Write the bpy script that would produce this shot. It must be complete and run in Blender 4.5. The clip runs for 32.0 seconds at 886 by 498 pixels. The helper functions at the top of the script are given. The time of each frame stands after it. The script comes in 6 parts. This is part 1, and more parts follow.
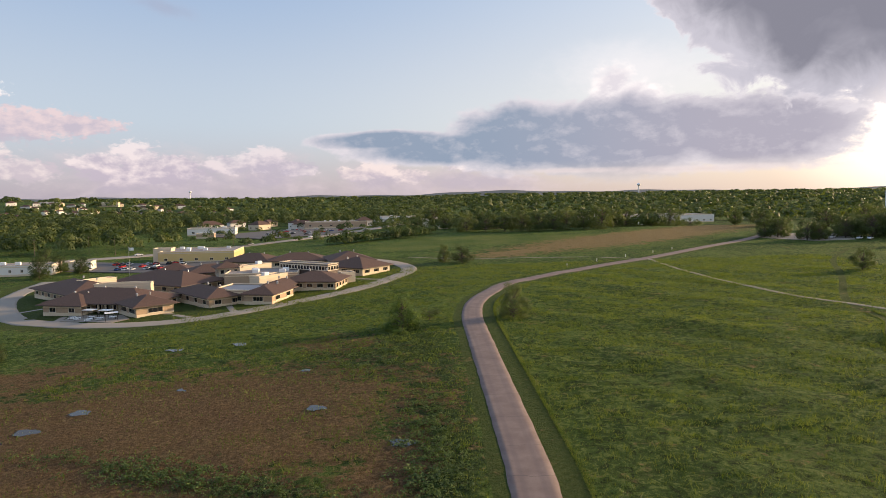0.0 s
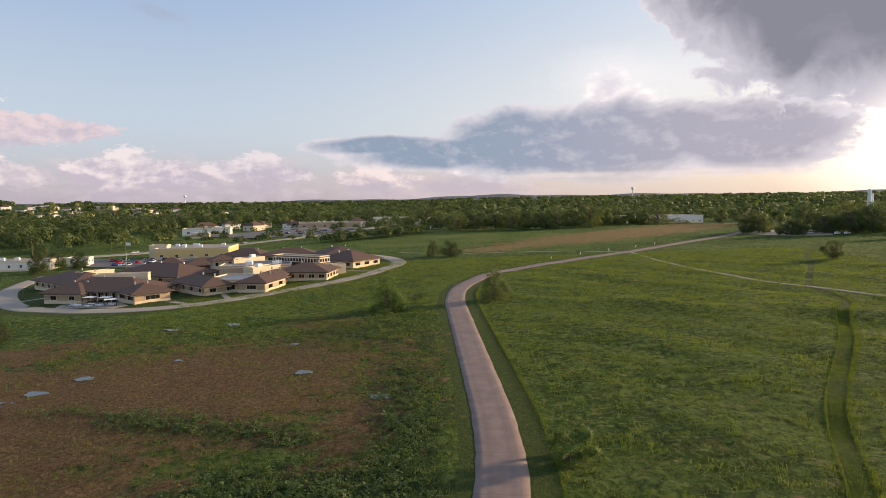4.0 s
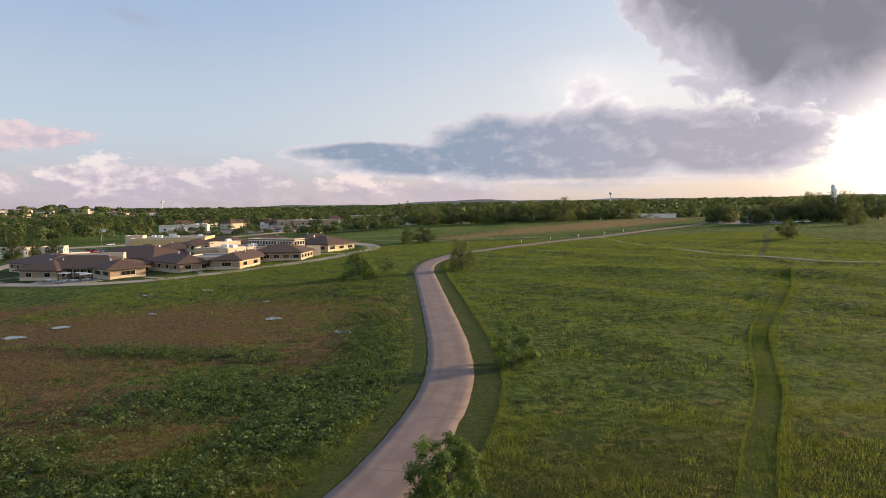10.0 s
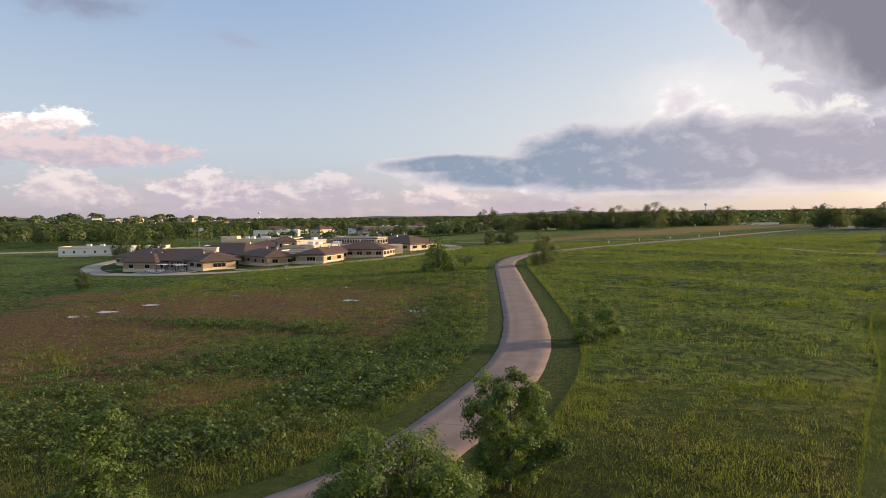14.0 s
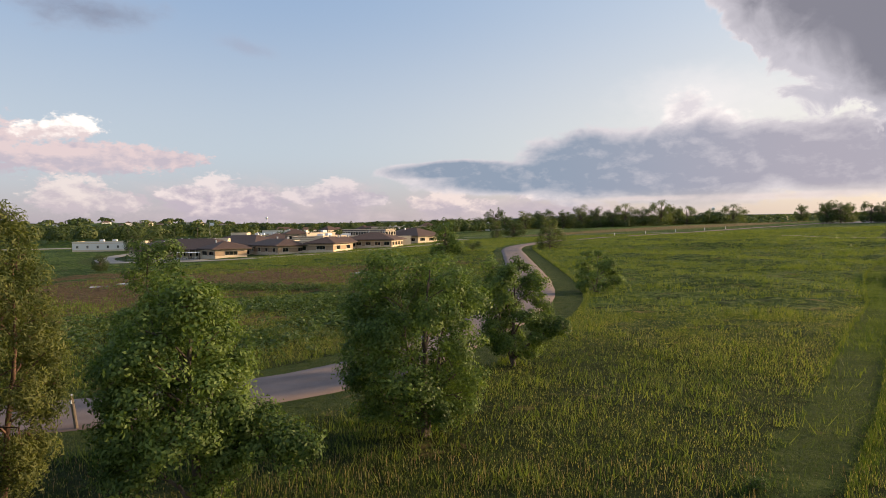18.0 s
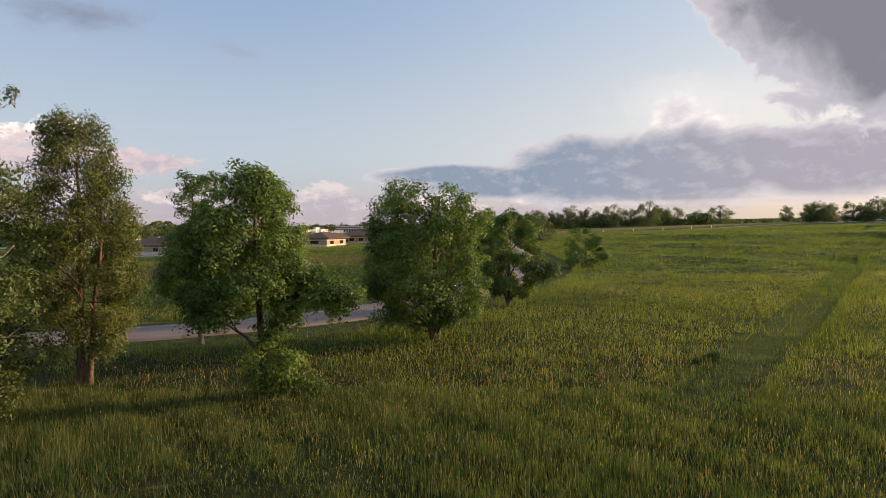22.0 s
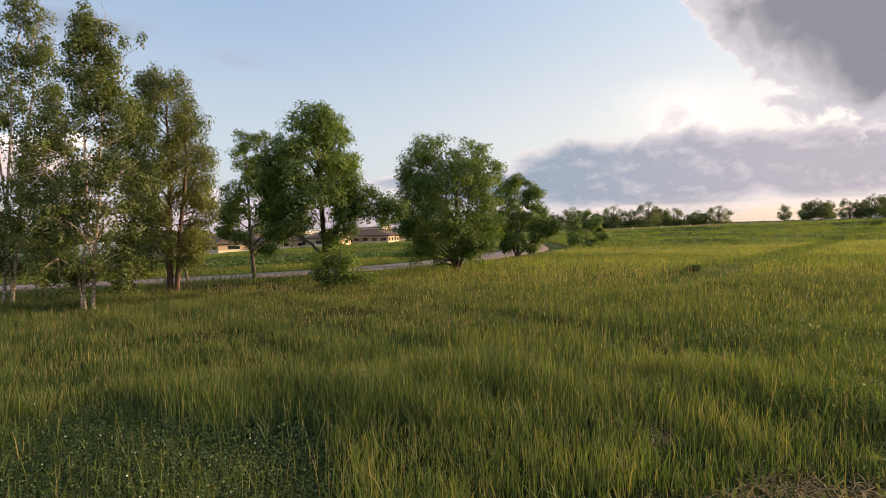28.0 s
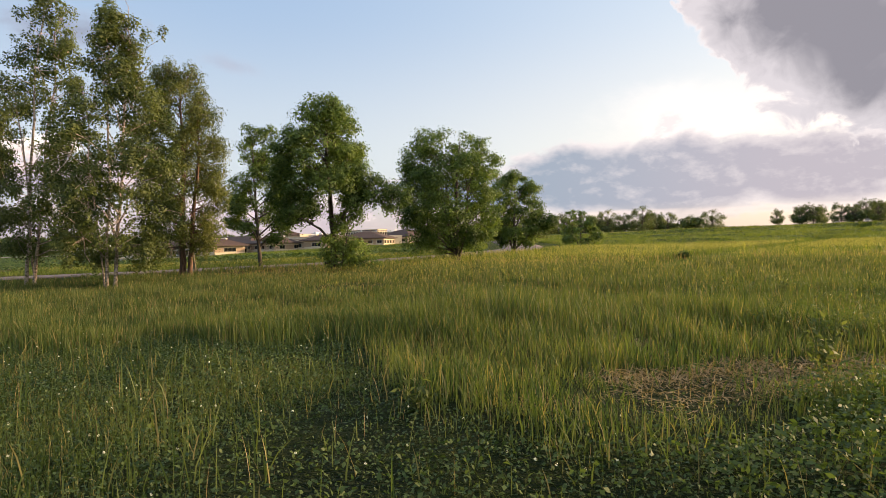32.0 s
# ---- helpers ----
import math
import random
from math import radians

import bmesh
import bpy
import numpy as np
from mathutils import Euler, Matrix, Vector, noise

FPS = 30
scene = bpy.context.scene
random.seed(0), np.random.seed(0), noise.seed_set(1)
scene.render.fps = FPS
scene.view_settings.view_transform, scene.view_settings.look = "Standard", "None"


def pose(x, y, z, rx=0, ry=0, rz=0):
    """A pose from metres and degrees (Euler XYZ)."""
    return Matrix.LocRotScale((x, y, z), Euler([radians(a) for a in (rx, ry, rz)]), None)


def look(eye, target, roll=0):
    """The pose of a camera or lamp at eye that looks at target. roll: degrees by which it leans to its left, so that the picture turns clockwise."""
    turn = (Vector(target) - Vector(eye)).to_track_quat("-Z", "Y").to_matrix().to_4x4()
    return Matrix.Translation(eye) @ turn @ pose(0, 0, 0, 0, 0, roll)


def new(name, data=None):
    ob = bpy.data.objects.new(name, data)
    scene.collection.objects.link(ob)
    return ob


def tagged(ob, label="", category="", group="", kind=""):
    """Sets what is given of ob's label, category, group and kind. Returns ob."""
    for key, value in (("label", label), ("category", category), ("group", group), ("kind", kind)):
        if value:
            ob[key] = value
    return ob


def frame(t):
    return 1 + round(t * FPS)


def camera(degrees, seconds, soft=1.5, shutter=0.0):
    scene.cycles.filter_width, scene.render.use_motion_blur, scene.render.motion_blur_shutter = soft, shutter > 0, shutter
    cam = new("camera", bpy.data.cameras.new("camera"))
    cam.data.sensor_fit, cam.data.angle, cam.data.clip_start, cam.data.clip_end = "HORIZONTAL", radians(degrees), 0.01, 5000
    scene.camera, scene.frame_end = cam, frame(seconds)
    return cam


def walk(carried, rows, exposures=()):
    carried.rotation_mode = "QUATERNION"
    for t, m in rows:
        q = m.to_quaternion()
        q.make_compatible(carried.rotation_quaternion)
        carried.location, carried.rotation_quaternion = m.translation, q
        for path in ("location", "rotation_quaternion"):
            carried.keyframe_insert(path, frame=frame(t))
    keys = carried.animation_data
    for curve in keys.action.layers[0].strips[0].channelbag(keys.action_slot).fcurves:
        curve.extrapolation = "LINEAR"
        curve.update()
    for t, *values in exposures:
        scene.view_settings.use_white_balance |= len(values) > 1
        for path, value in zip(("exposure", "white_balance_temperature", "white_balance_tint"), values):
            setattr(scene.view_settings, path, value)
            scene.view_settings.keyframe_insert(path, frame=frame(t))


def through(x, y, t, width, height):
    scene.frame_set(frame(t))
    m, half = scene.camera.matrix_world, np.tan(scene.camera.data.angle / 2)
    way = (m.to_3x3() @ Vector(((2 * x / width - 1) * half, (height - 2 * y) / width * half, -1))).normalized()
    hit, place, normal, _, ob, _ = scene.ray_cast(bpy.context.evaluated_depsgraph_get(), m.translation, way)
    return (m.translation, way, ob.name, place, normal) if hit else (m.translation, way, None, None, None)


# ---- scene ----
cam = camera(70.0, 32.0, 0.6)
PATH = [
    (0, (-6.707, 25.833, 31.028), (-6.723, 27.826, 30.868), -0.7),
    (0.5, (-6.227, 24.162, 31.376), (-6.221, 26.156, 31.218), -0.8),
    (1, (-5.728, 22.38, 31.497), (-5.692, 24.374, 31.34), -0.7),
    (1.5, (-5.409, 21.569, 31.508), (-5.365, 23.562, 31.352), -0.7),
    (2, (-4.989, 21.464, 31.091), (-4.925, 23.457, 30.937), -0.7),
    (2.5, (-4.826, 20.914, 30.386), (-4.758, 22.907, 30.235), -0.8),
    (3, (-4.555, 19.748, 29.467), (-4.485, 21.742, 29.319), -0.8),
    (3.5, (-4.054, 18.156, 28.414), (-4.018, 20.15, 28.266), -0.8),
    (5.5, (-3.356, 14.473, 22.19), (-3.393, 16.468, 22.056), -0.8),
    (6, (-3.122, 12.503, 20.974), (-3.141, 14.498, 20.835), -0.8),
    (6.5, (-2.907, 10.889, 20.317), (-2.901, 12.884, 20.18), -0.9),
    (7, (-2.55, 9.49, 19.773), (-2.549, 11.485, 19.64), -0.9),
    (7.5, (-2.208, 8.9, 19.264), (-2.213, 10.895, 19.133), -0.9),
    (8, (-1.919, 8.636, 18.672), (-1.885, 10.631, 18.535), -0.9),
    (8.5, (-1.559, 8.931, 18.354), (-1.522, 10.926, 18.223), -0.9),
    (9, (-1.15, 9.216, 18.161), (-1.113, 11.211, 18.029), -0.9),
    (9.5, (-0.922, 9.571, 18.085), (-0.864, 11.566, 17.952), -0.9),
    (10, (-0.743, 10.181, 18.045), (-0.683, 12.176, 17.919), -0.9),
    (10.5, (-0.562, 10.901, 17.931), (-0.501, 12.896, 17.801), -0.9),
    (11, (-0.421, 12.014, 17.787), (-0.378, 14.01, 17.668), -1.0),
    (11.5, (-0.284, 12.962, 17.394), (-0.251, 14.959, 17.28), -1.0),
    (12, (-0.236, 13.794, 16.76), (-0.248, 15.791, 16.651), -0.8),
    (12.5, (-0.097, 14.481, 15.862), (-0.104, 16.479, 15.769), -0.8),
    (13, (-0.066, 14.9, 14.904), (-0.127, 16.897, 14.816), -0.7),
    (13.5, (0.094, 14.594, 14.081), (-0.1, 16.583, 13.997), -0.7),
    (15.5, (0.779, 10.207, 9.283), (0.56, 12.193, 9.197), -0.7),
    (16, (0.586, 10.168, 9.12), (0.377, 12.155, 9.042), -0.8),
    (16.5, (0.488, 10.179, 8.897), (0.267, 12.166, 8.821), -0.8),
    (17, (0.395, 10.228, 8.494), (0.179, 12.215, 8.42), -0.8),
    (17.5, (0.327, 10.371, 8.067), (0.1, 12.357, 7.999), -0.8),
    (18, (0.426, 10.031, 7.355), (0.196, 12.017, 7.289), -0.8),
    (18.5, (0.475, 9.224, 6.94), (0.25, 11.21, 6.876), -1.0),
    (19, (0.43, 8.727, 6.791), (0.218, 10.714, 6.724), -0.9),
    (19.5, (0.429, 8.56, 6.85), (0.224, 10.549, 6.785), -1.0),
    (20, (0.458, 8.512, 6.738), (0.239, 10.5, 6.682), -1.0),
    (20.5, (0.346, 8.107, 6.366), (0.16, 10.097, 6.311), -1.0),
    (21, (0.302, 7.602, 5.882), (0.108, 9.591, 5.83), -1.0),
    (21.5, (0.221, 6.988, 5.157), (0.031, 8.978, 5.101), -0.8),
    (22, (0.073, 6.276, 4.402), (-0.125, 8.265, 4.349), -0.7),
    (22.5, (-0.128, 5.398, 3.852), (-0.306, 7.389, 3.795), -0.7),
    (23, (-0.274, 4.608, 3.726), (-0.447, 6.6, 3.669), -0.7),
    (23.5, (-0.392, 4.294, 3.691), (-0.59, 6.283, 3.64), -0.7),
    (24, (-0.488, 3.71, 3.351), (-0.673, 5.7, 3.297), -0.6),
    (24.5, (-0.550, 3.395, 3.163), (-0.695, 5.389, 3.114), -0.73),
    (26.5, (-0.540, 3.031, 2.631), (-0.774, 5.017, 2.602), -1.55),
    (27, (-0.663, 2.457, 2.051), (-0.928, 4.439, 2.026), -1.36),
    (27.5, (-0.653, 1.886, 1.658), (-0.919, 3.868, 1.627), -1.19),
    (28, (-0.526, 1.942, 1.574), (-0.725, 3.932, 1.542), -1.35),
    (28.5, (-0.508, 1.904, 1.638), (-0.701, 3.894, 1.610), -1.33),
    (29, (-0.486, 1.702, 1.660), (-0.685, 3.692, 1.637), -1.38),
    (29.5, (-0.492, 1.366, 1.452), (-0.690, 3.356, 1.425), -1.18),
    (30, (-0.499, 1.382, 1.262), (-0.694, 3.372, 1.240), -1.30),
    (30.5, (-0.519, 1.392, 1.251), (-0.710, 3.383, 1.230), -1.31),
    (31, (-0.622, 1.214, 1.144), (-0.819, 3.204, 1.128), -1.27),
    (31.5, (-0.652, 0.957, 1.003), (-0.839, 2.948, 0.984), -1.23),
    (32, (-0.697, 0.748, 0.874), (-0.879, 2.739, 0.856), -1.29),
]
walk(cam, [(t, look(e, a, r)) for t, e, a, r in PATH], [(0.0, 0.6, 6780, 13), (13.0, 0.56, 6820, 13), (19.0, 0.52, 6900, 12), (22.0, 0.51, 6920, 12), (24.0, 0.57, 6950, 12), (28.0, 0.78, 7200, 12), (30.0, 0.89, 7300, 12), (32.0, 0.89, 7300, 12)])


# ---- sun, sky, exposure ----
SUN_AZ, SUN_EL = 70.0, 14.0   # degrees to the right of +y, above the horizon


def sun_way():
    a, e = radians(SUN_AZ), radians(SUN_EL)
    return Vector((math.sin(a) * math.cos(e), math.cos(a) * math.cos(e), math.sin(e)))


sun = new("sun", bpy.data.lights.new("sun", "SUN"))
sun.data.energy, sun.data.angle, sun.data.color = 4.6, radians(4.5), (1.0, 0.74, 0.45)
sun.matrix_world = look(sun_way() * 300, (0, 0, 0))


class Net:
    """Short way to write node trees."""

    def __init__(self, tree):
        self.tree = tree

    def node(self, kind, **sets):
        n = self.tree.nodes.new(kind)
        for key, value in sets.items():
            if key == "op":
                n.operation = value
            elif key == "mode":
                n.blend_type = value
            elif key == "dtype":
                n.data_type = value
            elif key == "clamp":
                n.use_clamp = value
        return n

    def put(self, socket, value):
        if hasattr(value, "is_output"):
            self.tree.links.new(value, socket)
        elif isinstance(value, (tuple, list)) and len(value) == 3 and len(socket.default_value) == 4:
            socket.default_value = (*value, 1)
        else:
            socket.default_value = value

    def math(self, op, a, b=0.0, c=None, clamp=False):
        n = self.node("ShaderNodeMath", op=op, clamp=clamp)
        self.put(n.inputs[0], a)
        self.put(n.inputs[1], b)
        if c is not None:
            self.put(n.inputs[2], c)
        return n.outputs[0]

    def mix(self, f, a, b, mode="MIX"):
        n = self.node("ShaderNodeMix", dtype="RGBA", mode=mode)
        self.put(n.inputs[0], f)
        self.put(n.inputs[6], a)
        self.put(n.inputs[7], b)
        return n.outputs[2]

    def ramp(self, x, lo, hi):
        n = self.node("ShaderNodeMapRange")
        n.interpolation_type = "SMOOTHSTEP"
        self.put(n.inputs[0], x)
        self.put(n.inputs[1], lo)
        self.put(n.inputs[2], hi)
        return n.outputs[0]

    def noise(self, vec, scale, detail=4.0, rough=0.55, warp=0.0):
        n = self.node("ShaderNodeTexNoise")
        if vec is not None:
            self.put(n.inputs["Vector"], vec)
        n.inputs["Scale"].default_value = scale
        n.inputs["Detail"].default_value = detail
        n.inputs["Roughness"].default_value = rough
        n.inputs["Distortion"].default_value = warp
        return n.outputs[0]

    def link(self, a, b):
        self.tree.links.new(a, b)


def make_sky():
    world = bpy.data.worlds.new("evening_sky")
    scene.world = world
    world.use_nodes = True
    t = world.node_tree
    t.nodes.clear()
    n = Net(t)
    out = n.node("ShaderNodeOutputWorld")
    bg = n.node("ShaderNodeBackground")
    sky = n.node("ShaderNodeTexSky")
    sky.sky_type = "NISHITA"
    sky.sun_disc = False
    sky.sun_elevation, sky.sun_rotation = radians(SUN_EL), radians(SUN_AZ)
    sky.air_density, sky.dust_density, sky.ozone_density = 1.0, 1.6, 1.2
    coord = n.node("ShaderNodeTexCoord").outputs["Generated"]
    sep = n.node("ShaderNodeSeparateXYZ")
    n.link(coord, sep.inputs[0])
    x, y, z = sep.outputs
    az = n.math("MULTIPLY", n.math("ARCTAN2", x, y), 57.2958)
    el = n.math("MULTIPLY", n.math("ARCSINE", z), 57.2958)
    flat = n.node("ShaderNodeCombineXYZ")
    n.put(flat.inputs[0], az)
    n.put(flat.inputs[1], n.math("MULTIPLY", el, 1.7))
    big = n.noise(flat.outputs[0], 0.22, 5, 0.52, 0.3)
    fine = n.noise(flat.outputs[0], 0.9, 7, 0.62, 0.2)
    rough = n.math("ADD", n.math("MULTIPLY", n.math("SUBTRACT", big, 0.5), 1.6), n.math("MULTIPLY", n.math("SUBTRACT", fine, 0.5), 0.8))

    def blob(a0, e0, ra, re, slant=0.0):
        da = n.math("SUBTRACT", az, a0)
        de = n.math("SUBTRACT", n.math("SUBTRACT", el, e0), n.math("MULTIPLY", da, slant))
        d = n.math("ADD", n.math("POWER", n.math("ABSOLUTE", n.math("DIVIDE", da, ra)), 2.0), n.math("POWER", n.math("ABSOLUTE", n.math("DIVIDE", de, re)), 2.0))
        return n.math("SUBTRACT", 1.0, n.math("SQRT", d))

    def most(items):
        r = items[0]
        for i in items[1:]:
            r = n.math("SMOOTH_MAX", r, i, 0.15)
        return r

    # clear sky, whitened by haze low down and towards the sun
    base = n.mix(1.0, sky.outputs[0], (SKY_GAIN, SKY_GAIN, SKY_GAIN), "MULTIPLY")
    sunward = n.ramp(az, -25.0, 40.0)
    haze = n.mix(n.ramp(el, 0.0, 7.0), n.mix(sunward, (0.37, 0.34, 0.42), (0.57, 0.485, 0.45)), n.mix(sunward, (0.39, 0.46, 0.56), (0.66, 0.63, 0.60)))
    haze = n.mix(n.ramp(el, 7.0, 22.0), haze, n.mix(sunward, (0.235, 0.352, 0.545), (0.45, 0.53, 0.63)))
    c = n.mix(0.72, base, haze)
    # glow round the hidden sun
    glow = n.ramp(blob(41.0, 5.0, 16.0, 9.0), 0.0, 0.8)
    c = n.mix(n.math("MULTIPLY", glow, 0.9), c, (1.2, 1.06, 0.92))
    white = n.ramp(n.math("ADD", blob(15.5, 10.0, 9.0, 4.0), n.math("MULTIPLY", rough, 0.45)), 0.0, 0.9)
    c = n.mix(n.math("MULTIPLY", white, 0.45), c, (0.68, 0.66, 0.68))

    # relief of the cloud heaps: density here against density towards the light
    shift = n.node("ShaderNodeVectorMath", op="ADD")
    n.link(flat.outputs[0], shift.inputs[0])
    shift.inputs[1].default_value = (0.5, 0.9, 0.0)
    big2 = n.noise(shift.outputs[0], 0.22, 5, 0.52, 0.3)
    fine2 = n.noise(shift.outputs[0], 0.9, 7, 0.62, 0.2)
    relief = n.math("ADD", n.math("MULTIPLY", n.math("SUBTRACT", big, big2), 2.2), n.math("MULTIPLY", n.math("SUBTRACT", fine, fine2), 0.9))

    def cloud(c, shape, lit, dark, soft, thick, amp, alpha, sun_edge=0.0, puff=0.8, dark_right=None):
        cov = n.math("ADD", shape, n.math("MULTIPLY", rough, amp))
        mask = n.math("MULTIPLY", n.ramp(cov, 0.0, soft), alpha)
        shade = n.math("SUBTRACT", n.ramp(cov, 0.0, thick), n.math("MULTIPLY", relief, puff), clamp=True)
        if sun_edge:
            shade = n.math("MULTIPLY", shade, n.math("SUBTRACT", 1.0, n.math("MULTIPLY", n.ramp(blob(38.5, 5.5, 9.5, 4.2), 0.0, 0.9), sun_edge)))
        if dark_right:
            dark = n.mix(n.ramp(az, 0.0, 26.0), dark, dark_right)
        return n.mix(mask, c, n.mix(shade, lit, dark))

    # pink cumulus band low on the horizon
    c = cloud(c, most([blob(-25.0, 2.0, 11.0, 2.7), blob(-15.5, 2.2, 6.0, 2.6), blob(-6.2, 2.0, 4.0, 2.4), blob(2.0, 1.4, 12.0, 2.0)]),
              (0.52, 0.445, 0.47), (0.36, 0.325, 0.39), 0.9, 0.9, 0.8, 0.75, 0, 1.2)
    knobs = n.noise(flat.outputs[0], 1.5, 5, 0.6, 0.4)
    edge = n.math("ADD", n.math("MULTIPLY", n.math("SUBTRACT", fine, 0.5), 1.1), n.math("MULTIPLY", n.math("SUBTRACT", knobs, 0.5), 0.9))

    def heap(c, shapes, low, top, lit, dark, alpha):
        """Cumulus heap: bright knobbly top, dusky body that fades into haze below."""
        cov = n.math("ADD", most(shapes), edge)
        mask = n.math("MULTIPLY", n.math("MULTIPLY", n.ramp(cov, 0.0, 0.35), n.ramp(el, low - 0.9, low + 0.5)), alpha)
        height = n.math("ADD", n.ramp(el, low, top), n.math("MULTIPLY", relief, 2.2), clamp=True)
        return n.mix(mask, c, n.mix(height, dark, lit))

    c = heap(c, [blob(-26.2, 3.6, 2.2, 1.5), blob(-28.8, 3.0, 2.6, 1.0), blob(-23.4, 2.9, 2.6, 1.0), blob(-25.5, 2.2, 5.5, 1.0)], 1.7, 4.6, (0.65, 0.58, 0.585), (0.38, 0.34, 0.41), 0.72)
    c = heap(c, [blob(-16.2, 3.5, 2.4, 1.3), blob(-19.2, 3.0, 2.4, 0.9), blob(-13.2, 2.7, 2.0, 0.8)], 1.9, 4.6, (0.60, 0.54, 0.56), (0.37, 0.34, 0.41), 0.68)
    c = heap(c, [blob(-6.1, 2.7, 1.9, 1.2), blob(-8.2, 2.2, 1.9, 0.8), blob(-3.4, 2.0, 2.0, 0.7)], 1.2, 3.9, (0.68, 0.59, 0.565), (0.40, 0.355, 0.41), 0.72)
    c = heap(c, [blob(2.4, 2.8, 3.0, 0.6), blob(6.5, 3.0, 2.6, 0.5)], 2.0, 3.4, (0.74, 0.66, 0.64), (0.42, 0.385, 0.44), 0.75)
    # pink cloud and bright heaps far left
    c = heap(c, [blob(-36.0, 5.9, 8.5, 1.6), blob(-31.0, 6.0, 5.0, 0.9), blob(-46.0, 6.5, 9.0, 3.0)], 4.6, 7.2, (0.56, 0.455, 0.47), (0.385, 0.345, 0.41), 0.85)
    c = heap(c, [blob(-37.0, 2.9, 3.4, 1.9), blob(-33.5, 2.4, 2.4, 1.1)], 1.6, 4.6, (0.64, 0.57, 0.56), (0.43, 0.38, 0.43), 0.75)
    c = heap(c, [blob(-36.6, 8.3, 2.2, 1.1), blob(-38.6, 7.8, 2.4, 0.9)], 7.2, 9.0, (0.84, 0.80, 0.77), (0.54, 0.47, 0.49), 0.95)
    # small bright heap that stands over the bank
    c = cloud(c, most([blob(14.2, 9.4, 2.4, 2.0), blob(16.6, 8.6, 3.4, 1.3)]), (0.74, 0.71, 0.71), (0.50, 0.48, 0.53), 0.5, 0.9, 0.9, 0.8, 0, 1.6)
    # long grey-blue bank, crisp above and fading into haze below
    fade = n.ramp(el, 0.2, 3.4)
    c = cloud(c, most([blob(14.5, 5.0, 11.0, 4.2), blob(6.0, 5.0, 7.0, 3.6), blob(1.0, 4.4, 11.0, 1.7, 0.03), blob(25.0, 5.2, 10.0, 3.4, -0.05), blob(-5.5, 5.2, 7.5, 1.0, 0.02)]),
              (0.50, 0.485, 0.53), (0.185, 0.240, 0.325), 0.20, 0.48, 0.40, n.math("MULTIPLY", fade, 0.97), 0.75, 0.8, (0.285, 0.28, 0.345))
    c = cloud(c, most([blob(11.0, 2.3, 9.0, 0.35), blob(22.0, 2.2, 12.0, 0.45)]), (0.62, 0.55, 0.54), (0.52, 0.45, 0.46), 0.9, 1.5, 0.8, 0.6, 0, 0.8)
    # dusky wisps high on the left
    c = cloud(c, most([blob(-35.0, 16.9, 6.5, 2.0)]), (0.28, 0.31, 0.40), (0.170, 0.195, 0.270), 1.1, 0.9, 0.8, 0.8, 0, 0.5)
    c = cloud(c, blob(-23.2, 15.3, 3.4, 1.0, -0.15), (0.31, 0.33, 0.42), (0.25, 0.27, 0.36), 1.2, 0.9, 0.8, 0.45, 0, 0.5)
    # big grey cloud high on the right: puffy pale border, darker heart, lower right side lost in the glow
    iso = n.node("ShaderNodeCombineXYZ")
    n.put(iso.inputs[0], az)
    n.put(iso.inputs[1], el)
    puffs = n.noise(iso.outputs[0], 0.30, 6, 0.56, 0.5)
    heart = n.noise(iso.outputs[0], 0.13, 4, 0.5, 0.6)
    body = n.math("ADD", most([blob(37.0, 20.0, 21.3, 14.0), blob(62.0, 26.0, 26.0, 15.0)]), n.math("MULTIPLY", n.math("SUBTRACT", puffs, 0.5), 0.42))
    mask = n.ramp(body, 0.0, 0.045)
    tone = n.math("ADD", n.ramp(body, 0.02, 0.34), n.math("MULTIPLY", n.math("SUBTRACT", heart, 0.5), 1.5), clamp=True)
    big_c = n.mix(tone, (0.40, 0.40, 0.46), (0.165, 0.170, 0.212))
    rim = n.math("MULTIPLY", n.math("SUBTRACT", 1.0, n.ramp(body, 0.0, 0.07)), 0.6)
    big_c = n.mix(rim, big_c, (0.66, 0.63, 0.66))
    lost = n.ramp(n.math("ADD", blob(43.0, 5.5, 12.0, 7.0), n.math("MULTIPLY", n.math("SUBTRACT", puffs, 0.5), 0.5)), 0.0, 0.75)
    big_c = n.mix(n.math("MULTIPLY", lost, 0.95), big_c, (1.05, 0.96, 0.88))
    c = n.mix(mask, c, big_c)
    n.link(c, bg.inputs[0])
    bg.inputs[1].default_value = 1.0
    n.link(bg.outputs[0], out.inputs[0])


SKY_GAIN = 0.11
make_sky()


# ---- plan: ground height, lines of roads and paths ----
def sstep(a, b, v):
    u = np.clip((v - a) / (b - a), 0.0, 1.0)
    return u * u * (3 - 2 * u)


